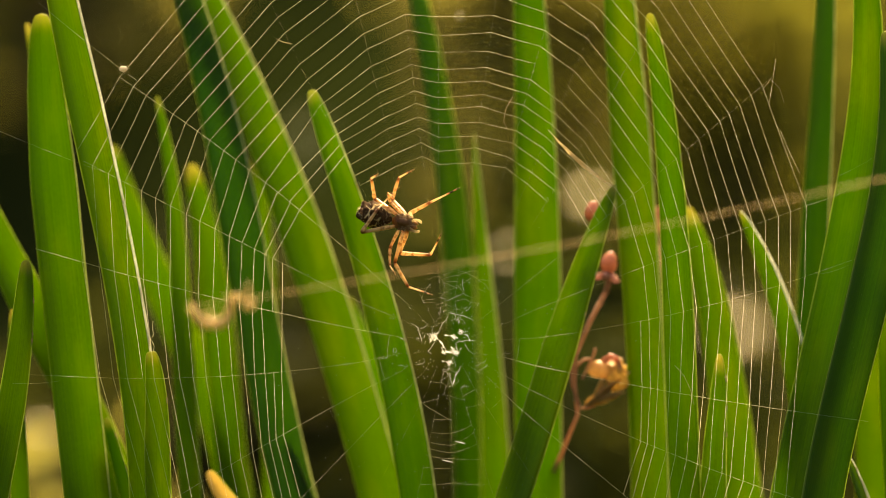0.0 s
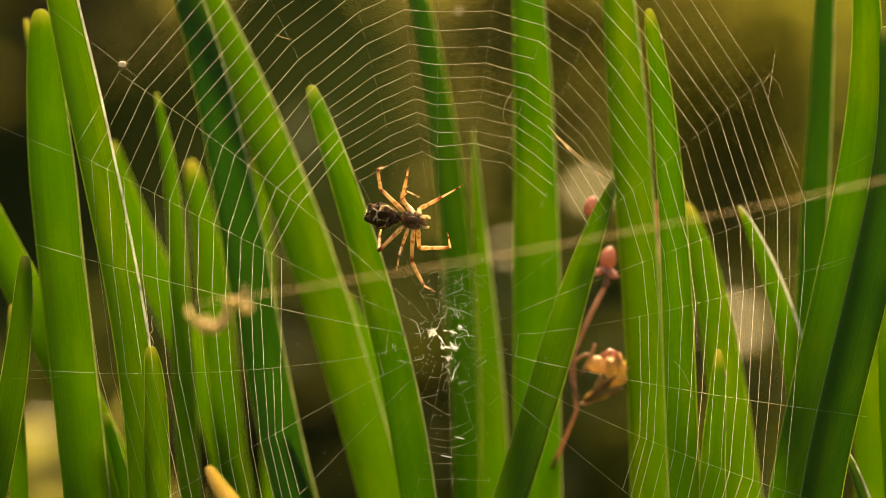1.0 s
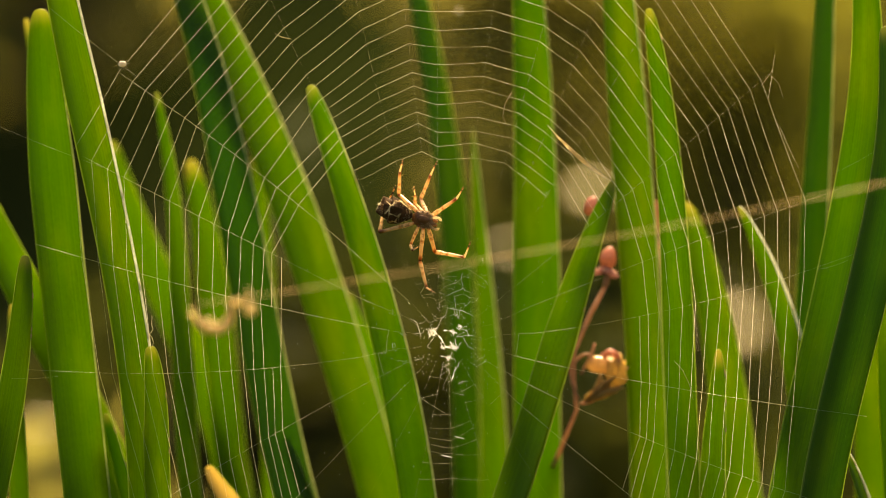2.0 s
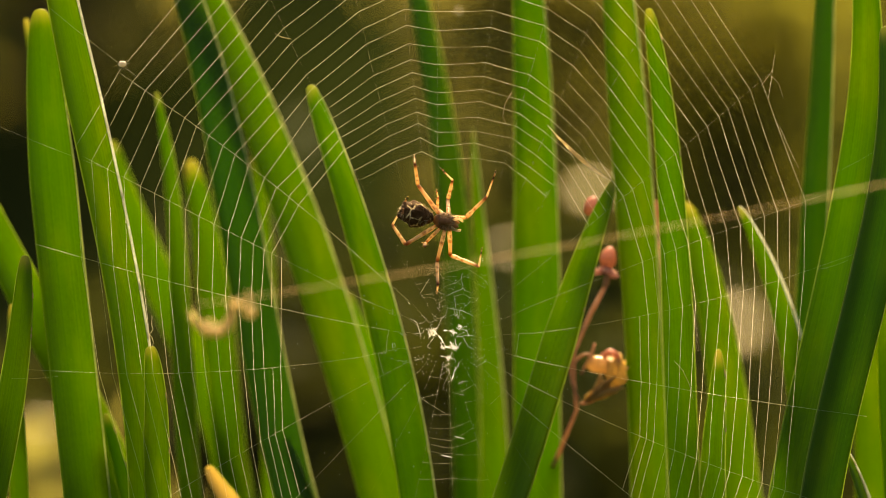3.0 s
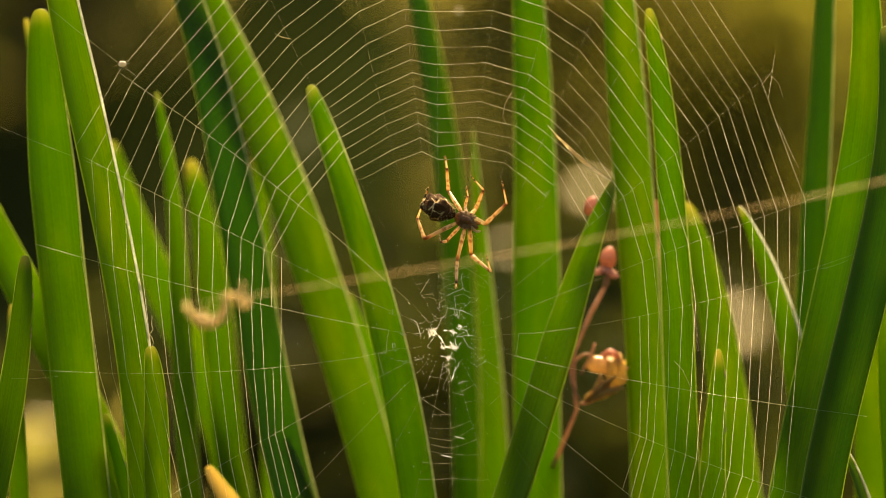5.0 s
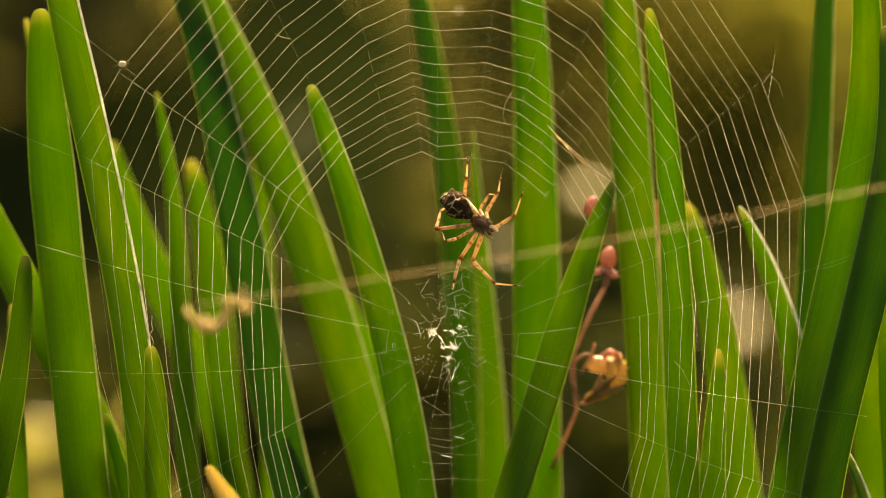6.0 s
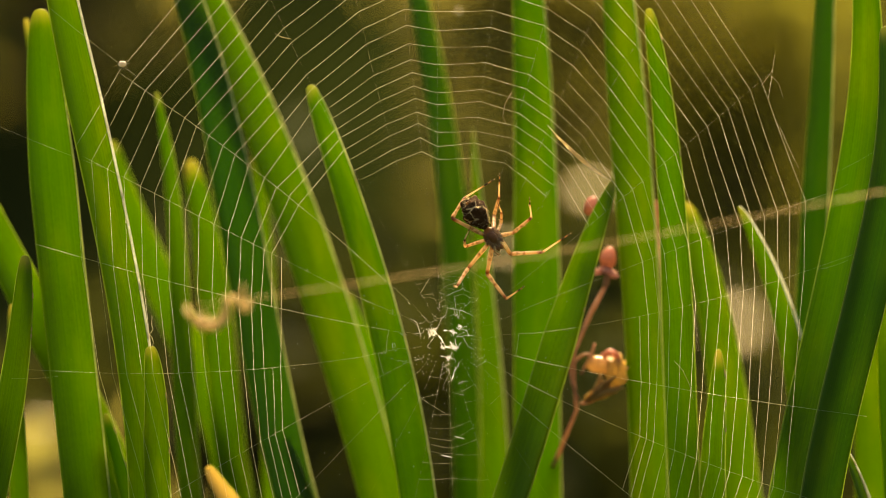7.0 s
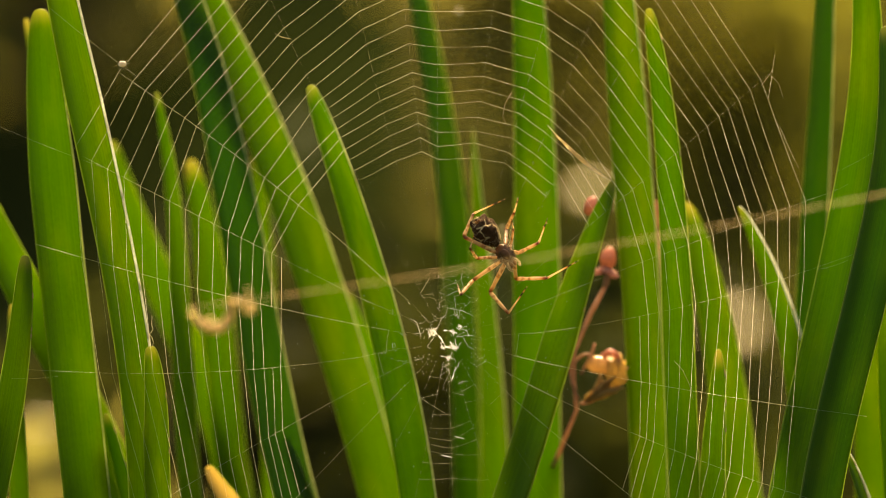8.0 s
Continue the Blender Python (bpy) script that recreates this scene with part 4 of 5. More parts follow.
bm = bmesh.new()
blob(bm, mm(0.1, 0, 0), mm(2.05, 1.55, 1.05), 0.10, 3, 16, 20, lambda u: 1.05 - 0.28 * u ** 2)
body = part("cephalothorax", bm, SHELL, spider, "dark brown shell with paler mottling")
bm = bmesh.new()
blob(bm, mm(0.1, 0, 0.8), mm(1.15, 0.82, 0.48), 0.12, 5, 8, 12)
part("sternum", bm, SHELL, body)
for n, (hx, hy) in enumerate(((1.25, 0.95), (0.5, 1.2), (-0.3, 1.2), (-1.05, 0.95))):
    for s in (1, -1):
        bm = bmesh.new()
        blob(bm, (0, 0, 0), mm(0.62, 0.31, 0.31), 0.15, n, 8, 10)
        c = part("coxa", bm, COXA, body, "mottled brown leg base")
        c.matrix_basis = pose(hx * 0.00085, s * hy * 0.00085, 0.0004, 0, 0, s * (35 + 38 * n))
for s in (1, -1):
    bm = bmesh.new()
    blob(bm, mm(2.05, 0.36 * s, 0.35), mm(0.75, 0.36, 0.4), 0.05, 1, 8, 10)
    part("chelicera", bm, SHELL, body)
    bm = bmesh.new()
    pts = [mm(1.5, 0.6 * s, 0.5), mm(2.1, 1.0 * s, 0.7), mm(2.7, 1.05 * s, 0.75), mm(3.1, 0.85 * s, 0.6), mm(3.25, 0.7 * s, 0.4)]
    tube(bm, pts, [0.00022, 0.00024, 0.00022, 0.00026, 0.00012], 8)
    part("pedipalp", bm, PALE_SHELL, body, "cream feeler")
bm = bmesh.new()
blob(bm, mm(-5.0, 0, 0.1), mm(3.0, 1.92, 1.85), 0.18, 7, 40, 44, lambda u: 0.88 + 0.26 * math.cos(math.pi * (u - 0.32) * 1.2))
for v in bm.verts:
    p = v.co * 1000
    for q, h in (((-7.4, 1.5, 0), 0.8), ((-7.6, -1.1, 0), 0.6), ((-5.6, 2.0, 0), 0.4), ((-5.2, -1.9, 0), 0.35)):
        d = (p - Vector(q)).length
        v.co += (p - Vector((-5, 0, 0))).normalized() * 0.001 * h * math.exp(-(d / 0.7) ** 2)
    fold = 0.09 * math.sin(p.x * 5.2 + 0.5 * p.y) * min(1.0, max(0.0, (-4.2 - p.x))) + 0.13 * noise.noise(p * 1.9)
    v.co += (p - Vector((-5, 0, 0))).normalized() * 0.001 * fold
abdomen = part("abdomen", bm, ABDOMEN, spider, "dark brown abdomen scrawled with cream lines")
bm = bmesh.new()
rng = random.Random(9)
for i in range(420):
    a, b = rng.uniform(0, 2 * math.pi), rng.uniform(-0.5, 0.9)
    out = Vector((math.cos(a) * math.cos(b), math.sin(a) * math.cos(b), math.sin(b)))
    p = Vector((-5.0, 0, 0.1)) + Vector((out.x * 2.95, out.y * 1.85, out.z * 1.8))
    tube(bm, [p * 0.001, (p + out * rng.uniform(0.25, 0.55) + Vector((-0.2, 0, 0))) * 0.001], [0.000026, 0.000006], 3)
tagged(part("body_hair", bm, HAIR, abdomen), kind="stuff")
bm = bmesh.new()
for i in range(520):
    a, b = rng.uniform(0, 2 * math.pi), rng.uniform(-0.3, 1.3)
    out = Vector((math.cos(a) * math.cos(b), math.sin(a) * math.cos(b), math.sin(b)))
    p = Vector((0.1, 0, 0)) + Vector((out.x * 2.0, out.y * 1.5, out.z * 1.0))
    tube(bm, [p * 0.001, (p + out * rng.uniform(0.12, 0.3) + Vector((0.3, rng.gauss(0, 0.1), 0))) * 0.001], [0.00003, 0.000008], 3)
tagged(part("body_hair", bm, HAIR, body), kind="stuff")
bm = bmesh.new()
for s in (-1, 0, 1):
    tube(bm, [mm(-7.1, s * 0.3, 1.2), mm(-7.7, s * 0.35, 1.6)], [0.0003, 0.00012], 6)
part("spinnerets", bm, SHELL, abdomen)


# ---- how the spider climbs along its web ----
STEPS = []


def step(t, body_at, *joints):
    """At t: the body's middle (mm) and heading, then knee, ankle and foot of the legs of both flanks, front to back, on the web's plane."""
    STEPS.append((t, body_at, joints))


def climb():
    step(0.00, (-7.3, 205.6, -15), (-6.1, 207.3, -2.4, 209.2, 2.8, 211.7), (-9.3, 209.8, -8.0, 213.6, -5.4, 214.9), (-9.6, 209.3, -9.9, 210.8, -8.8, 209.8), (-12.4, 209.9, -12.9, 213.4, -11.5, 214.1), (-8.0, 200.1, -2.4, 199.8, -0.5, 203.4), (-8.9, 197.8, -6.1, 193.8, -2.1, 192.8), (-10.0, 200.2, -9.6, 197.9, -8.5, 196.3), (-14.6, 203.8, -11.8, 207.8, -9.1, 210.9))
    step(0.20, (-7.3, 207.6, -29), (-6.3, 208.6, -2.7, 209.8, 2.7, 211.8), (-8.5, 211.6, -6.3, 214.8, -4.3, 215.3), (-8.8, 211.9, -8.5, 212.3, -8.1, 211.3), (-10.5, 211.1, -11.7, 213.2, -12.1, 215.2), (-8.5, 201.3, -3.7, 200.2, -0.3, 203.6), (-9.5, 199.6, -6.7, 195.1, -1.7, 193.1), (-10.2, 201.6, -9.5, 199.1, -8.7, 197.1), (-13.7, 205.8, -10.5, 208.3, -6.3, 211.8))
    step(0.50, (-7.0, 206.2, -13), (-6.4, 208.9, -2.7, 210.2, 2.9, 211.4), (-10.1, 209.8, -8.4, 214.1, -5.2, 214.8), (-9.8, 209.9, -8.7, 210.8, -6.6, 208.7), (-13.1, 209.9, -13.6, 214.1, -11.4, 214.2), (-6.6, 201.2, -1.6, 200.9, 0.4, 203.2), (-7.7, 199.1, -4.9, 194.4, -1.8, 192.8), (-8.8, 201.2, -8.6, 198.8, -7.9, 196.1), (-12.6, 201.4, -11.4, 204.4, -9.4, 208.4))
    step(0.80, (-7.0, 206.4, -7), (-6.2, 208.5, -2.7, 210.0, 2.6, 211.7), (-10.4, 210.5, -9.1, 213.9, -6.8, 214.0), (-9.9, 210.7, -8.6, 211.0, -6.9, 208.4), (-13.7, 210.4, -13.9, 214.2, -10.9, 214.5), (-6.6, 202.2, -1.6, 201.5, 0.6, 203.6), (-7.2, 199.5, -4.4, 194.5, -1.6, 193.0), (-8.6, 201.2, -8.4, 199.0, -7.9, 196.4), (-12.6, 200.6, -11.6, 203.7, -9.9, 208.4))
    step(1.00, (-5.6, 205.2, -8), (-4.3, 207.2, -0.2, 209.3, 3.6, 211.4), (-7.4, 208.9, -6.4, 213.2, -6.1, 214.3), (-7.2, 209.3, -6.4, 210.3, -4.2, 209.2), (-11.1, 210.7, -11.6, 214.2, -10.2, 214.8), (-4.3, 200.2, 1.3, 200.3, 0.8, 202.9), (-5.6, 197.8, -3.2, 193.2, -1.5, 192.6), (-7.4, 200.2, -7.8, 198.7, -8.2, 196.3), (-11.7, 199.4, -11.4, 202.3, -9.9, 207.6))
    step(1.20, (-5.4, 205.1, -5), (-4.2, 207.1, -0.1, 209.4, 3.1, 211.3), (-7.2, 209.1, -6.0, 213.1, -6.6, 214.3), (-7.6, 209.6, -7.1, 210.6, -6.9, 208.9), (-10.9, 211.1, -11.6, 214.1, -10.2, 214.7), (-3.6, 200.4, 1.9, 200.3, 0.5, 202.9), (-5.6, 197.8, -3.4, 193.1, -1.6, 192.6), (-6.8, 199.4, -5.6, 198.9, -3.9, 200.3), (-11.4, 199.1, -12.4, 201.6, -12.1, 206.1))
    step(1.50, (-4.2, 205.3, -6), (-2.7, 205.9, 1.8, 209.1, 3.1, 210.9), (-5.1, 208.9, -4.0, 213.3, -5.2, 212.9), (-5.6, 207.6, -6.2, 209.6, -6.4, 210.8), (-9.4, 208.9, -8.7, 212.9, -5.9, 214.4), (-2.1, 199.6, 3.2, 199.1, 4.4, 201.3), (-4.1, 197.1, -2.4, 192.6, -1.3, 192.9), (-6.2, 199.6, -5.6, 198.9, -4.3, 201.0), (-11.9, 200.8, -12.2, 205.1, -9.9, 210.6))
    step(1.70, (-4.2, 205.3, -18), (-2.7, 206.1, 1.9, 209.1, 3.3, 210.9), (-4.7, 209.1, -2.7, 213.4, -1.0, 215.8), (-5.6, 208.1, -5.7, 209.6, -6.0, 211.1), (-8.4, 209.6, -8.0, 213.6, -7.3, 215.7), (-1.9, 199.6, 3.4, 198.8, 4.4, 201.6), (-4.6, 197.4, -3.2, 192.9, -1.6, 192.4), (-6.6, 200.1, -5.6, 199.8, -4.1, 200.9), (-12.1, 203.6, -11.2, 206.9, -8.6, 211.6))
    step(2.80, (-0.9, 205.1, -13), (1.6, 205.9, 4.9, 208.6, 5.3, 211.6), (-0.9, 208.1, -0.2, 212.3, -1.2, 214.5), (-2.2, 208.1, -1.8, 209.9, -1.4, 211.1), (-5.7, 210.6, -6.2, 214.8, -5.9, 216.4), (0.4, 199.1, 5.6, 197.3, 7.1, 200.1), (-2.0, 197.1, -1.6, 194.1, -1.3, 192.3), (-3.6, 200.1, -4.2, 199.6, -3.4, 199.6), (-8.2, 200.1, -8.7, 204.1, -7.3, 209.6))
    step(3.00, (0.2, 204.9, -14), (4.1, 205.6, 7.8, 209.3, 9.4, 213.9), (0.9, 208.9, 1.7, 212.3, -0.4, 214.3), (-1.0, 207.1, -0.9, 209.3, -1.2, 210.5), (-4.6, 211.6, -5.0, 215.1, -5.1, 216.8), (1.3, 198.9, 6.4, 196.9, 6.9, 200.3), (-1.2, 197.1, -0.9, 193.6, -1.1, 192.1), (-3.6, 200.6, -3.2, 200.4, -3.6, 201.1), (-7.7, 200.1, -9.0, 204.3, -6.2, 209.3))
    step(3.20, (0.9, 205.1, -13), (3.8, 205.4, 7.6, 208.8, 10.3, 212.7), (1.3, 207.9, 2.9, 211.4, 4.2, 214.4), (-0.6, 208.1, -0.8, 209.6, -1.4, 210.3), (-3.2, 209.3, -2.6, 213.1, -1.9, 215.3), (2.1, 198.6, 7.4, 196.6, 6.9, 200.1), (-0.6, 197.1, -0.6, 193.6, -0.8, 192.6), (-2.2, 200.1, -1.6, 199.8, -1.7, 200.4), (-7.9, 201.4, -7.9, 206.3, -5.2, 211.6))
    step(3.50, (1.9, 205.4, -29), (5.4, 205.6, 8.9, 208.6, 10.4, 212.9), (2.8, 208.3, 4.9, 211.8, 4.6, 214.3), (1.3, 209.3, 0.8, 210.9, -0.6, 210.6), (-1.1, 209.4, -1.0, 213.1, -1.2, 215.3), (2.6, 198.8, 7.1, 196.1, 7.1, 200.3), (-0.6, 197.1, -0.8, 193.8, -1.0, 192.8), (-1.8, 200.8, -0.9, 201.1, 0.0, 202.6), (-7.2, 205.1, -5.6, 209.3, -1.6, 213.4))
    step(3.80, (1.9, 207.5, -51), (4.9, 207.4, 8.9, 209.6, 10.6, 212.6), (2.8, 209.9, 5.8, 213.3, 6.1, 214.4), (1.9, 210.6, 2.1, 212.6, 1.1, 211.6), (0.1, 212.1, -0.4, 214.6, -0.8, 215.6), (0.6, 201.1, 4.4, 197.1, 6.9, 200.1), (-1.1, 200.1, -1.2, 196.1, -1.6, 193.5), (-2.9, 204.1, -1.6, 202.8, 0.1, 203.1), (-5.9, 209.1, -3.2, 211.6, 2.7, 215.0))
    step(4.00, (2.4, 206.2, -32), (5.4, 206.8, 9.1, 209.4, 10.5, 212.6), (2.8, 209.1, 5.4, 212.4, 5.9, 214.0), (1.3, 209.6, 1.9, 211.1, 2.6, 209.6), (-0.9, 210.4, -1.1, 213.9, -1.5, 215.9), (2.8, 199.6, 6.8, 196.8, 7.3, 200.1), (0.6, 198.9, 1.2, 194.4, 1.4, 193.4), (-1.1, 201.6, -0.6, 201.1, 0.1, 202.6), (-5.9, 204.3, -4.6, 207.9, -1.6, 211.4))
    step(4.20, (2.1, 207.1, -22), (4.1, 207.1, 8.6, 209.6, 9.7, 212.6), (2.1, 209.6, 4.1, 212.3, 3.8, 213.9), (-0.2, 210.9, 1.1, 211.6, 1.6, 209.6), (-2.4, 210.4, -2.5, 214.1, -2.2, 215.6), (2.8, 201.6, 6.8, 198.1, 7.2, 200.1), (1.1, 200.1, 1.9, 196.6, 2.4, 193.8), (-0.7, 201.6, -0.4, 201.6, 0.1, 202.6), (-6.2, 202.8, -6.4, 206.9, -4.4, 212.3))
    step(4.50, (3.9, 205.1, -15), (7.6, 204.4, 11.1, 208.1, 10.2, 211.9), (5.6, 207.1, 6.9, 210.6, 4.4, 213.3), (3.1, 206.6, 3.6, 208.6, 3.6, 210.1), (0.9, 210.6, 0.2, 214.1, -0.2, 215.8), (5.6, 198.6, 9.1, 196.4, 6.8, 199.9), (2.9, 197.1, 3.2, 193.6, 3.1, 192.8), (0.8, 200.6, 0.1, 200.9, -0.4, 202.3), (-4.2, 200.8, -5.1, 204.3, -3.6, 210.1))
    step(4.70, (3.4, 204.9, -19), (7.3, 204.4, 10.9, 208.4, 9.3, 212.3), (5.4, 206.9, 6.4, 210.6, 3.4, 212.9), (3.4, 207.6, 3.9, 209.6, 3.3, 211.1), (0.1, 210.6, -0.2, 214.9, -0.4, 216.6), (5.1, 198.8, 8.4, 196.1, 6.1, 200.1), (2.4, 197.3, 2.4, 193.6, 2.3, 192.9), (0.1, 200.6, -0.6, 200.9, -0.8, 202.3), (-3.9, 200.4, -5.6, 204.4, -4.4, 210.3))
    step(5.80, (6.4, 206.3, -45), (8.8, 204.8, 13.4, 206.9, 15.6, 210.6), (7.8, 207.9, 10.8, 210.6, 11.8, 213.4), (6.4, 207.6, 6.8, 209.1, 7.6, 211.1), (4.8, 209.6, 4.6, 212.9, 3.9, 215.6), (4.9, 199.4, 8.8, 195.6, 14.1, 194.1), (2.6, 199.1, 2.2, 195.6, 2.1, 193.8), (1.6, 203.6, 0.4, 202.6, -0.1, 203.3), (-2.2, 207.1, 0.1, 210.1, 5.4, 213.8))
    step(6.00, (6.7, 204.5, -38), (8.6, 203.3, 12.9, 206.1, 14.4, 210.8), (7.8, 206.6, 9.9, 210.3, 10.3, 213.1), (6.6, 207.1, 8.3, 209.8, 9.9, 209.6), (3.8, 209.3, 4.2, 212.9, 4.4, 216.3), (5.3, 197.9, 9.3, 193.8, 14.3, 193.4), (2.4, 197.3, 1.9, 194.1, 1.8, 193.0), (1.6, 201.4, 0.4, 201.4, -0.1, 202.8), (-1.9, 203.4, -0.4, 206.8, 3.4, 209.6))
    step(6.20, (7.6, 203.3, -38), (10.6, 202.3, 14.3, 205.6, 14.4, 210.3), (8.6, 205.1, 10.6, 208.9, 10.2, 211.9), (7.4, 205.6, 8.2, 208.3, 8.5, 210.1), (4.9, 208.9, 5.2, 212.9, 5.4, 216.3), (6.4, 196.8, 10.3, 192.6, 14.6, 193.4), (3.6, 196.6, 2.6, 193.8, 1.9, 192.8), (1.6, 202.6, 1.1, 203.3, 0.6, 203.9), (-1.1, 201.4, -0.6, 205.1, 3.8, 208.9))
    step(6.50, (8.4, 202.3, -42), (12.9, 200.8, 17.4, 203.6, 20.2, 209.1), (11.1, 204.1, 13.6, 206.6, 14.8, 209.4), (9.1, 205.6, 9.3, 207.3, 8.6, 208.8), (6.8, 209.6, 6.9, 213.1, 6.4, 216.3), (8.0, 195.6, 11.6, 191.4, 14.8, 193.4), (4.4, 195.9, 2.8, 192.9, 2.2, 193.3), (4.1, 199.9, 4.4, 201.6, 4.8, 203.6), (0.1, 201.3, -0.1, 206.3, 4.6, 209.8))
    step(6.80, (9.0, 202.1, -53), (11.4, 198.9, 16.9, 199.4, 21.9, 203.1), (12.1, 202.9, 15.1, 205.8, 14.9, 209.3), (10.1, 204.6, 10.0, 206.8, 8.8, 208.3), (8.6, 206.6, 9.6, 209.6, 10.0, 213.6), (7.9, 195.3, 11.4, 190.9, 14.7, 193.4), (4.4, 196.1, 2.4, 192.8, 2.0, 193.4), (3.9, 199.9, 3.6, 201.3, 4.6, 202.9), (0.6, 203.9, 2.8, 208.3, 7.9, 211.9))
    step(7.00, (8.8, 202.1, -55), (12.1, 199.1, 17.8, 199.4, 22.8, 202.8), (12.6, 202.9, 15.8, 205.6, 15.3, 209.1), (10.4, 204.6, 10.4, 206.6, 9.6, 208.3), (9.2, 206.1, 10.0, 209.3, 10.0, 213.3), (7.9, 195.6, 11.3, 191.1, 14.4, 193.4), (4.5, 196.6, 2.4, 193.3, 1.8, 193.6), (3.9, 200.4, 3.8, 201.6, 4.9, 203.9), (1.3, 205.6, 3.8, 209.1, 9.1, 212.4))
    step(7.20, (10.4, 204.5, -76), (12.1, 200.8, 17.6, 200.9, 23.1, 204.1), (13.6, 204.1, 17.3, 206.3, 16.6, 209.1), (12.1, 206.3, 12.6, 208.6, 10.6, 208.9), (10.9, 207.1, 11.4, 210.6, 10.8, 212.3), (7.6, 197.6, 10.4, 192.8, 14.4, 193.4), (4.8, 198.6, 2.8, 195.6, 1.9, 194.4), (4.2, 203.3, 4.8, 203.6, 5.9, 204.8), (3.4, 209.6, 6.6, 212.3, 12.6, 213.6))
    step(7.50, (8.7, 201.5, -60), (9.3, 198.4, 14.3, 198.4, 19.8, 201.7), (11.9, 202.9, 14.8, 205.6, 14.9, 208.9), (9.6, 203.6, 12.1, 205.6, 14.3, 207.4), (8.4, 206.4, 9.3, 209.6, 9.6, 214.1), (7.6, 194.8, 11.1, 190.8, 14.4, 193.3), (4.6, 195.8, 3.1, 192.9, 2.4, 193.1), (4.1, 199.8, 3.3, 200.9, 4.8, 203.6), (0.6, 203.3, 2.6, 207.6, 6.9, 210.8))
    step(7.80, (10.1, 200.1, -49), (11.1, 195.4, 16.4, 195.6, 21.3, 198.8), (12.8, 199.1, 16.6, 202.1, 18.2, 206.3), (10.9, 201.3, 11.9, 204.1, 12.0, 205.9), (9.4, 203.6, 10.2, 207.6, 11.1, 212.3), (7.6, 192.6, 10.8, 188.9, 14.7, 193.3), (4.6, 194.6, 2.8, 192.1, 2.6, 193.9), (4.4, 198.6, 4.1, 200.6, 4.9, 203.1), (1.3, 201.4, 2.8, 205.8, 8.1, 207.9))
    step(8.00, (11.0, 199.1, -50), (13.1, 194.6, 18.6, 194.8, 24.1, 197.9), (13.6, 199.3, 17.1, 201.1, 18.6, 205.4), (12.1, 200.6, 12.6, 203.6, 12.1, 205.4), (11.4, 203.6, 12.7, 206.6, 13.3, 209.1), (8.4, 192.3, 11.6, 188.6, 14.8, 193.3), (5.3, 194.4, 3.1, 191.9, 2.6, 193.6), (5.3, 198.3, 4.8, 200.1, 5.6, 202.6), (2.8, 202.6, 5.4, 206.3, 10.9, 208.8))


HIPS = ((1.25, 0.95), (0.5, 1.2), (-0.3, 1.2), (-1.05, 0.95))
DEEP = 1.6


def blend(t):
    """The joints at t, gliding from step to step."""
    for (t0, b0, j0), (t1, b1, j1) in zip(STEPS, STEPS[1:]):
        if t <= t1:
            break
    f = min(1.0, max(0.0, (t - t0) / (t1 - t0)))
    f = f if t1 - t0 < 0.6 else f * f * (3 - 2 * f)
    mixed = [tuple(a + (b - a) * f for a, b in zip(p, q)) for p, q in zip(j0, j1)]
    return tuple(a + (b - a) * f for a, b in zip(b0, b1)), mixed


def reach(start, x, z, length, away):
    """The end of a stiff segment from start that stands over (x, z), leaning to the far side (away 1) or the near side (-1)."""
    dx, dz = x - start.x, z - start.z
    flat = math.hypot(dx, dz)
    cap = length * 0.995
    if flat > cap:
        dx, dz, flat = dx * cap / flat, dz * cap / flat, cap
    return start + Vector((dx, away * math.sqrt(length ** 2 - flat ** 2), dz))


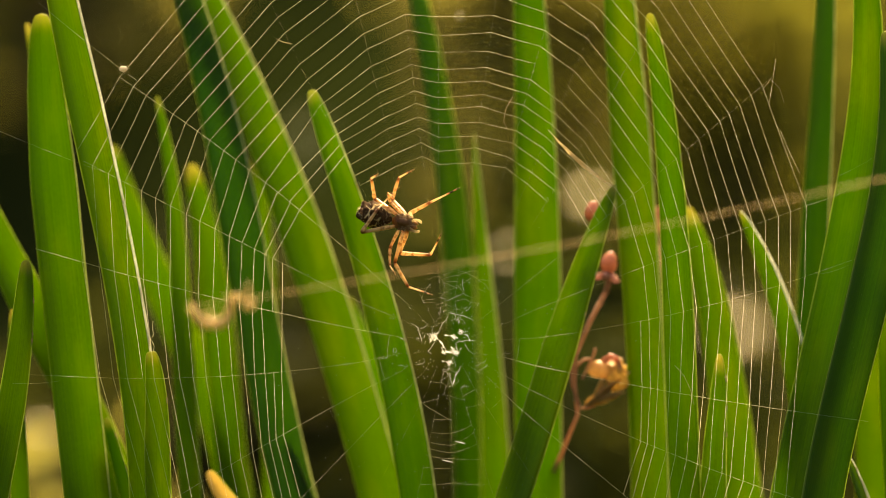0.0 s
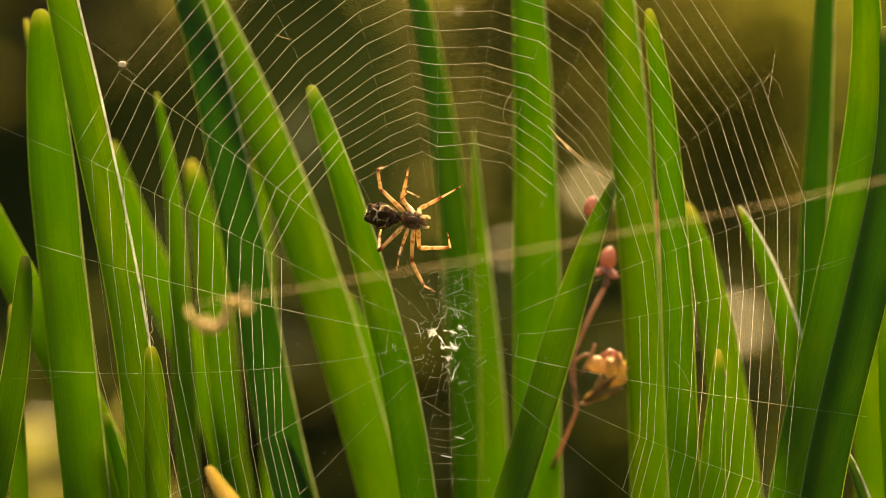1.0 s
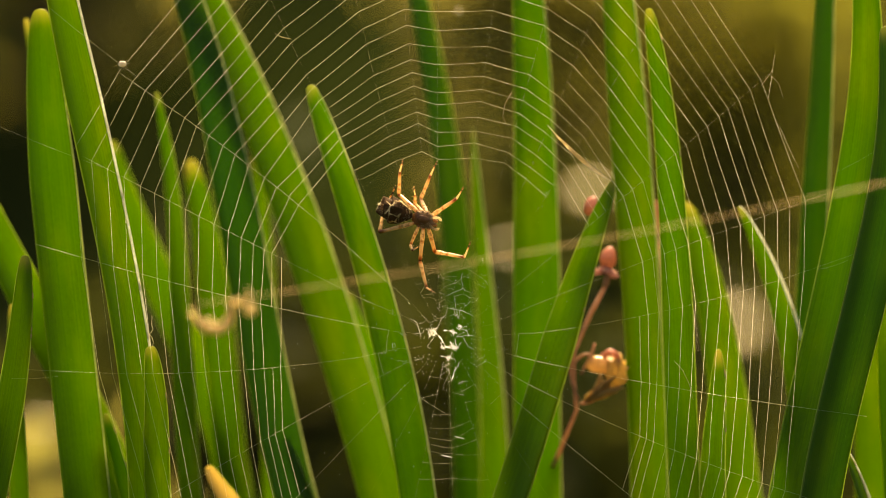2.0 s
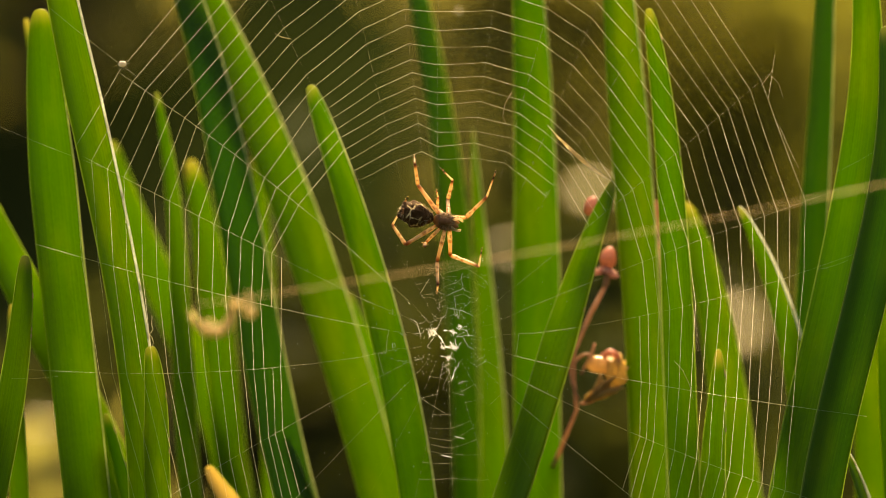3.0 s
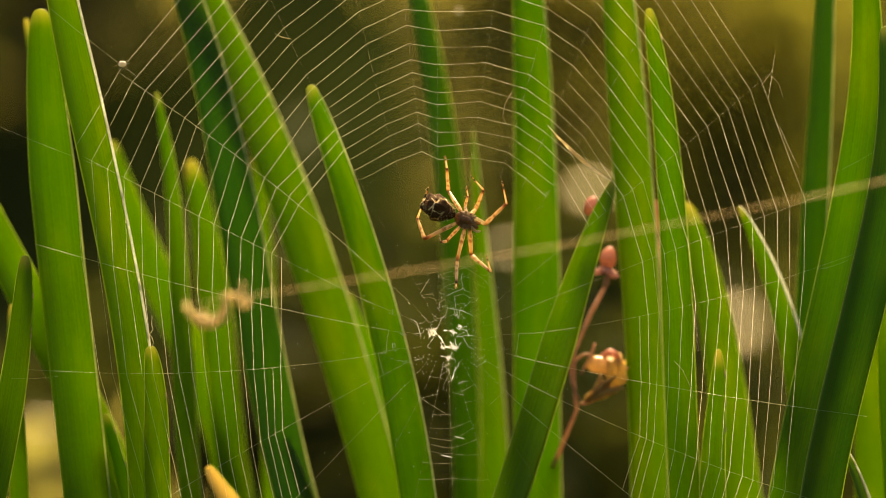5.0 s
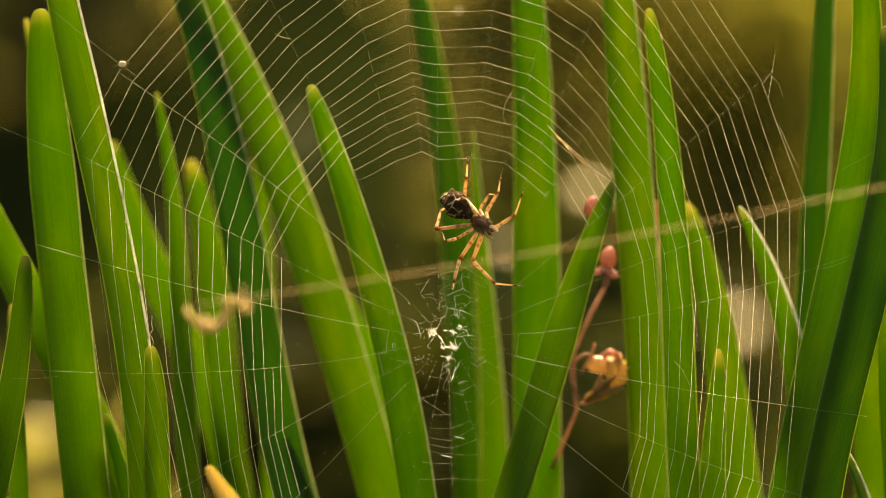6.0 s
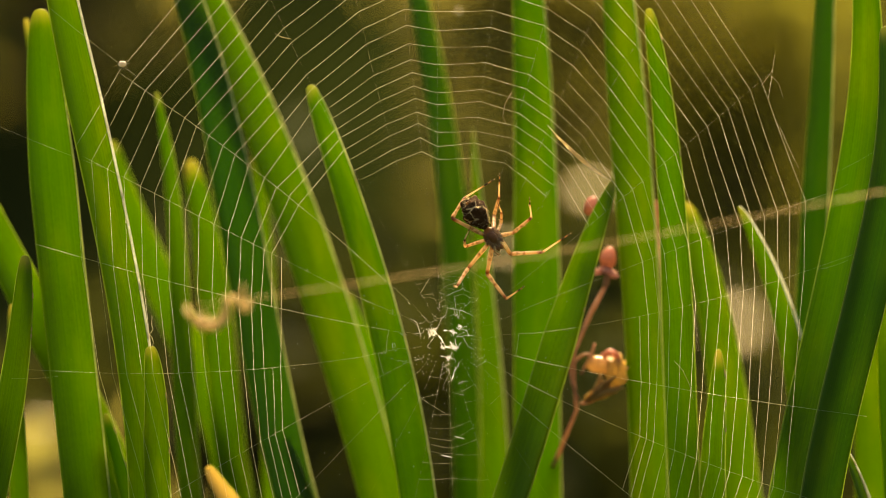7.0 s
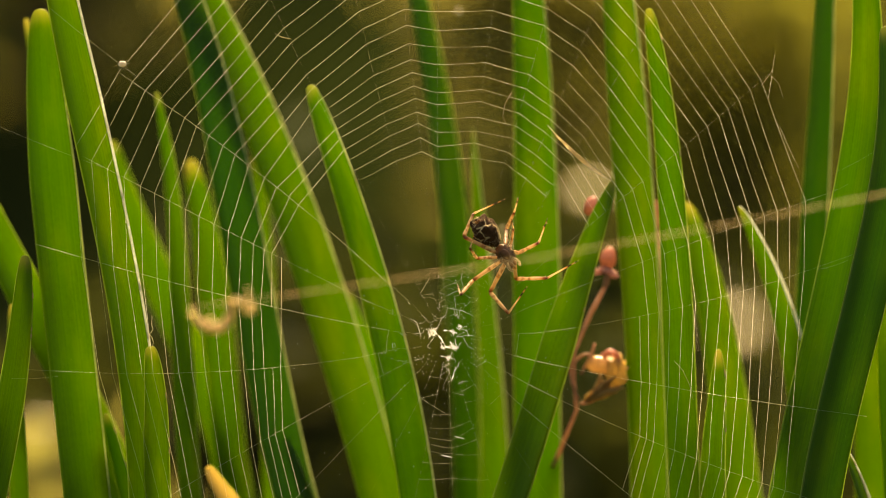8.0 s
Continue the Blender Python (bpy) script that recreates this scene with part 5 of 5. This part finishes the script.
def along(a, b):
    """The pose of a segment whose x axis runs from a to b."""
    x = (b - a).normalized()
    z = Vector((0, 0, 1)) - x * x.z
    z = z.normalized() if z.length > 0.05 else Vector((0, 1, 0))
    y = z.cross(x).normalized()
    z = x.cross(y)
    m = Matrix((x, y, z)).transposed().to_4x4()
    m.translation = a
    return m


def motions():
    climb()
    rows, tracks = [], [([], [], []) for leg in legs]
    for i in range(81):
        t = i / 10
        (bx, bz, heading), joints = blend(t)
        m = pose(bx * 0.001, DEEP * 0.001, bz * 0.001, 90, -heading, 0)
        rows.append((t, m))
        inv = m.inverted()
        for (n, side, segs), track in zip(legs, tracks):
            kx, kz, ax, az, fx, fz = joints[n if side > 0 else n + 4]
            hip = (m @ mm(HIPS[n][0], HIPS[n][1] * side, 0.3)) * 1000
            lean = -1 if n == 3 and side < 0 else 1
            knee = reach(hip, kx, kz, SIZES[n][0], lean)
            ankle = reach(knee, ax, az, SIZES[n][1], -lean)
            foot = reach(ankle, fx, fz, SIZES[n][2], -1 if ankle.y > 0 else 1)
            spots = [inv @ (p * 0.001) for p in (hip, knee, ankle, foot)]
            for j in range(3):
                track[j].append((t, along(spots[j], spots[j + 1])))
    walk(spider, rows)
    # the tendril and the stray strand sway in the air
    walk(curl, [(t, pose(x * 0.001, 0, z * 0.001)) for t, x, z in (
        (0.0, 0, 1.5), (0.5, 0, 0.6), (1.0, -0.35, 0.2), (1.6, 0.1, 0.1), (2.8, 0.35, -0.6), (3.4, 0, 0), (4.0, -0.3, 0.7), (4.6, -0.65, 1.1), (5.8, -0.55, 0.3),
        (6.2, -0.45, 0.2), (6.6, -0.65, 0.7), (7.0, -0.55, 0.45), (7.4, -0.3, 0.45), (7.8, 0, 0.1), (8.0, 0.2, 0))])
    walk(near, [(t, pose(-0.04, -0.044, 0.191 + z * 0.001, 0, turn, 0)) for t, z, turn in (
        (0.0, 0.5, -0.6), (1.0, 0.2, -0.25), (3.0, 0, 0), (4.5, 0.2, -0.25), (6.0, 0, 0.2), (8.0, -0.4, 0.6))])
    for (n, side, segs), track in zip(legs, tracks):
        for ob, r in zip(segs, track):
            walk(ob, r)


motions()
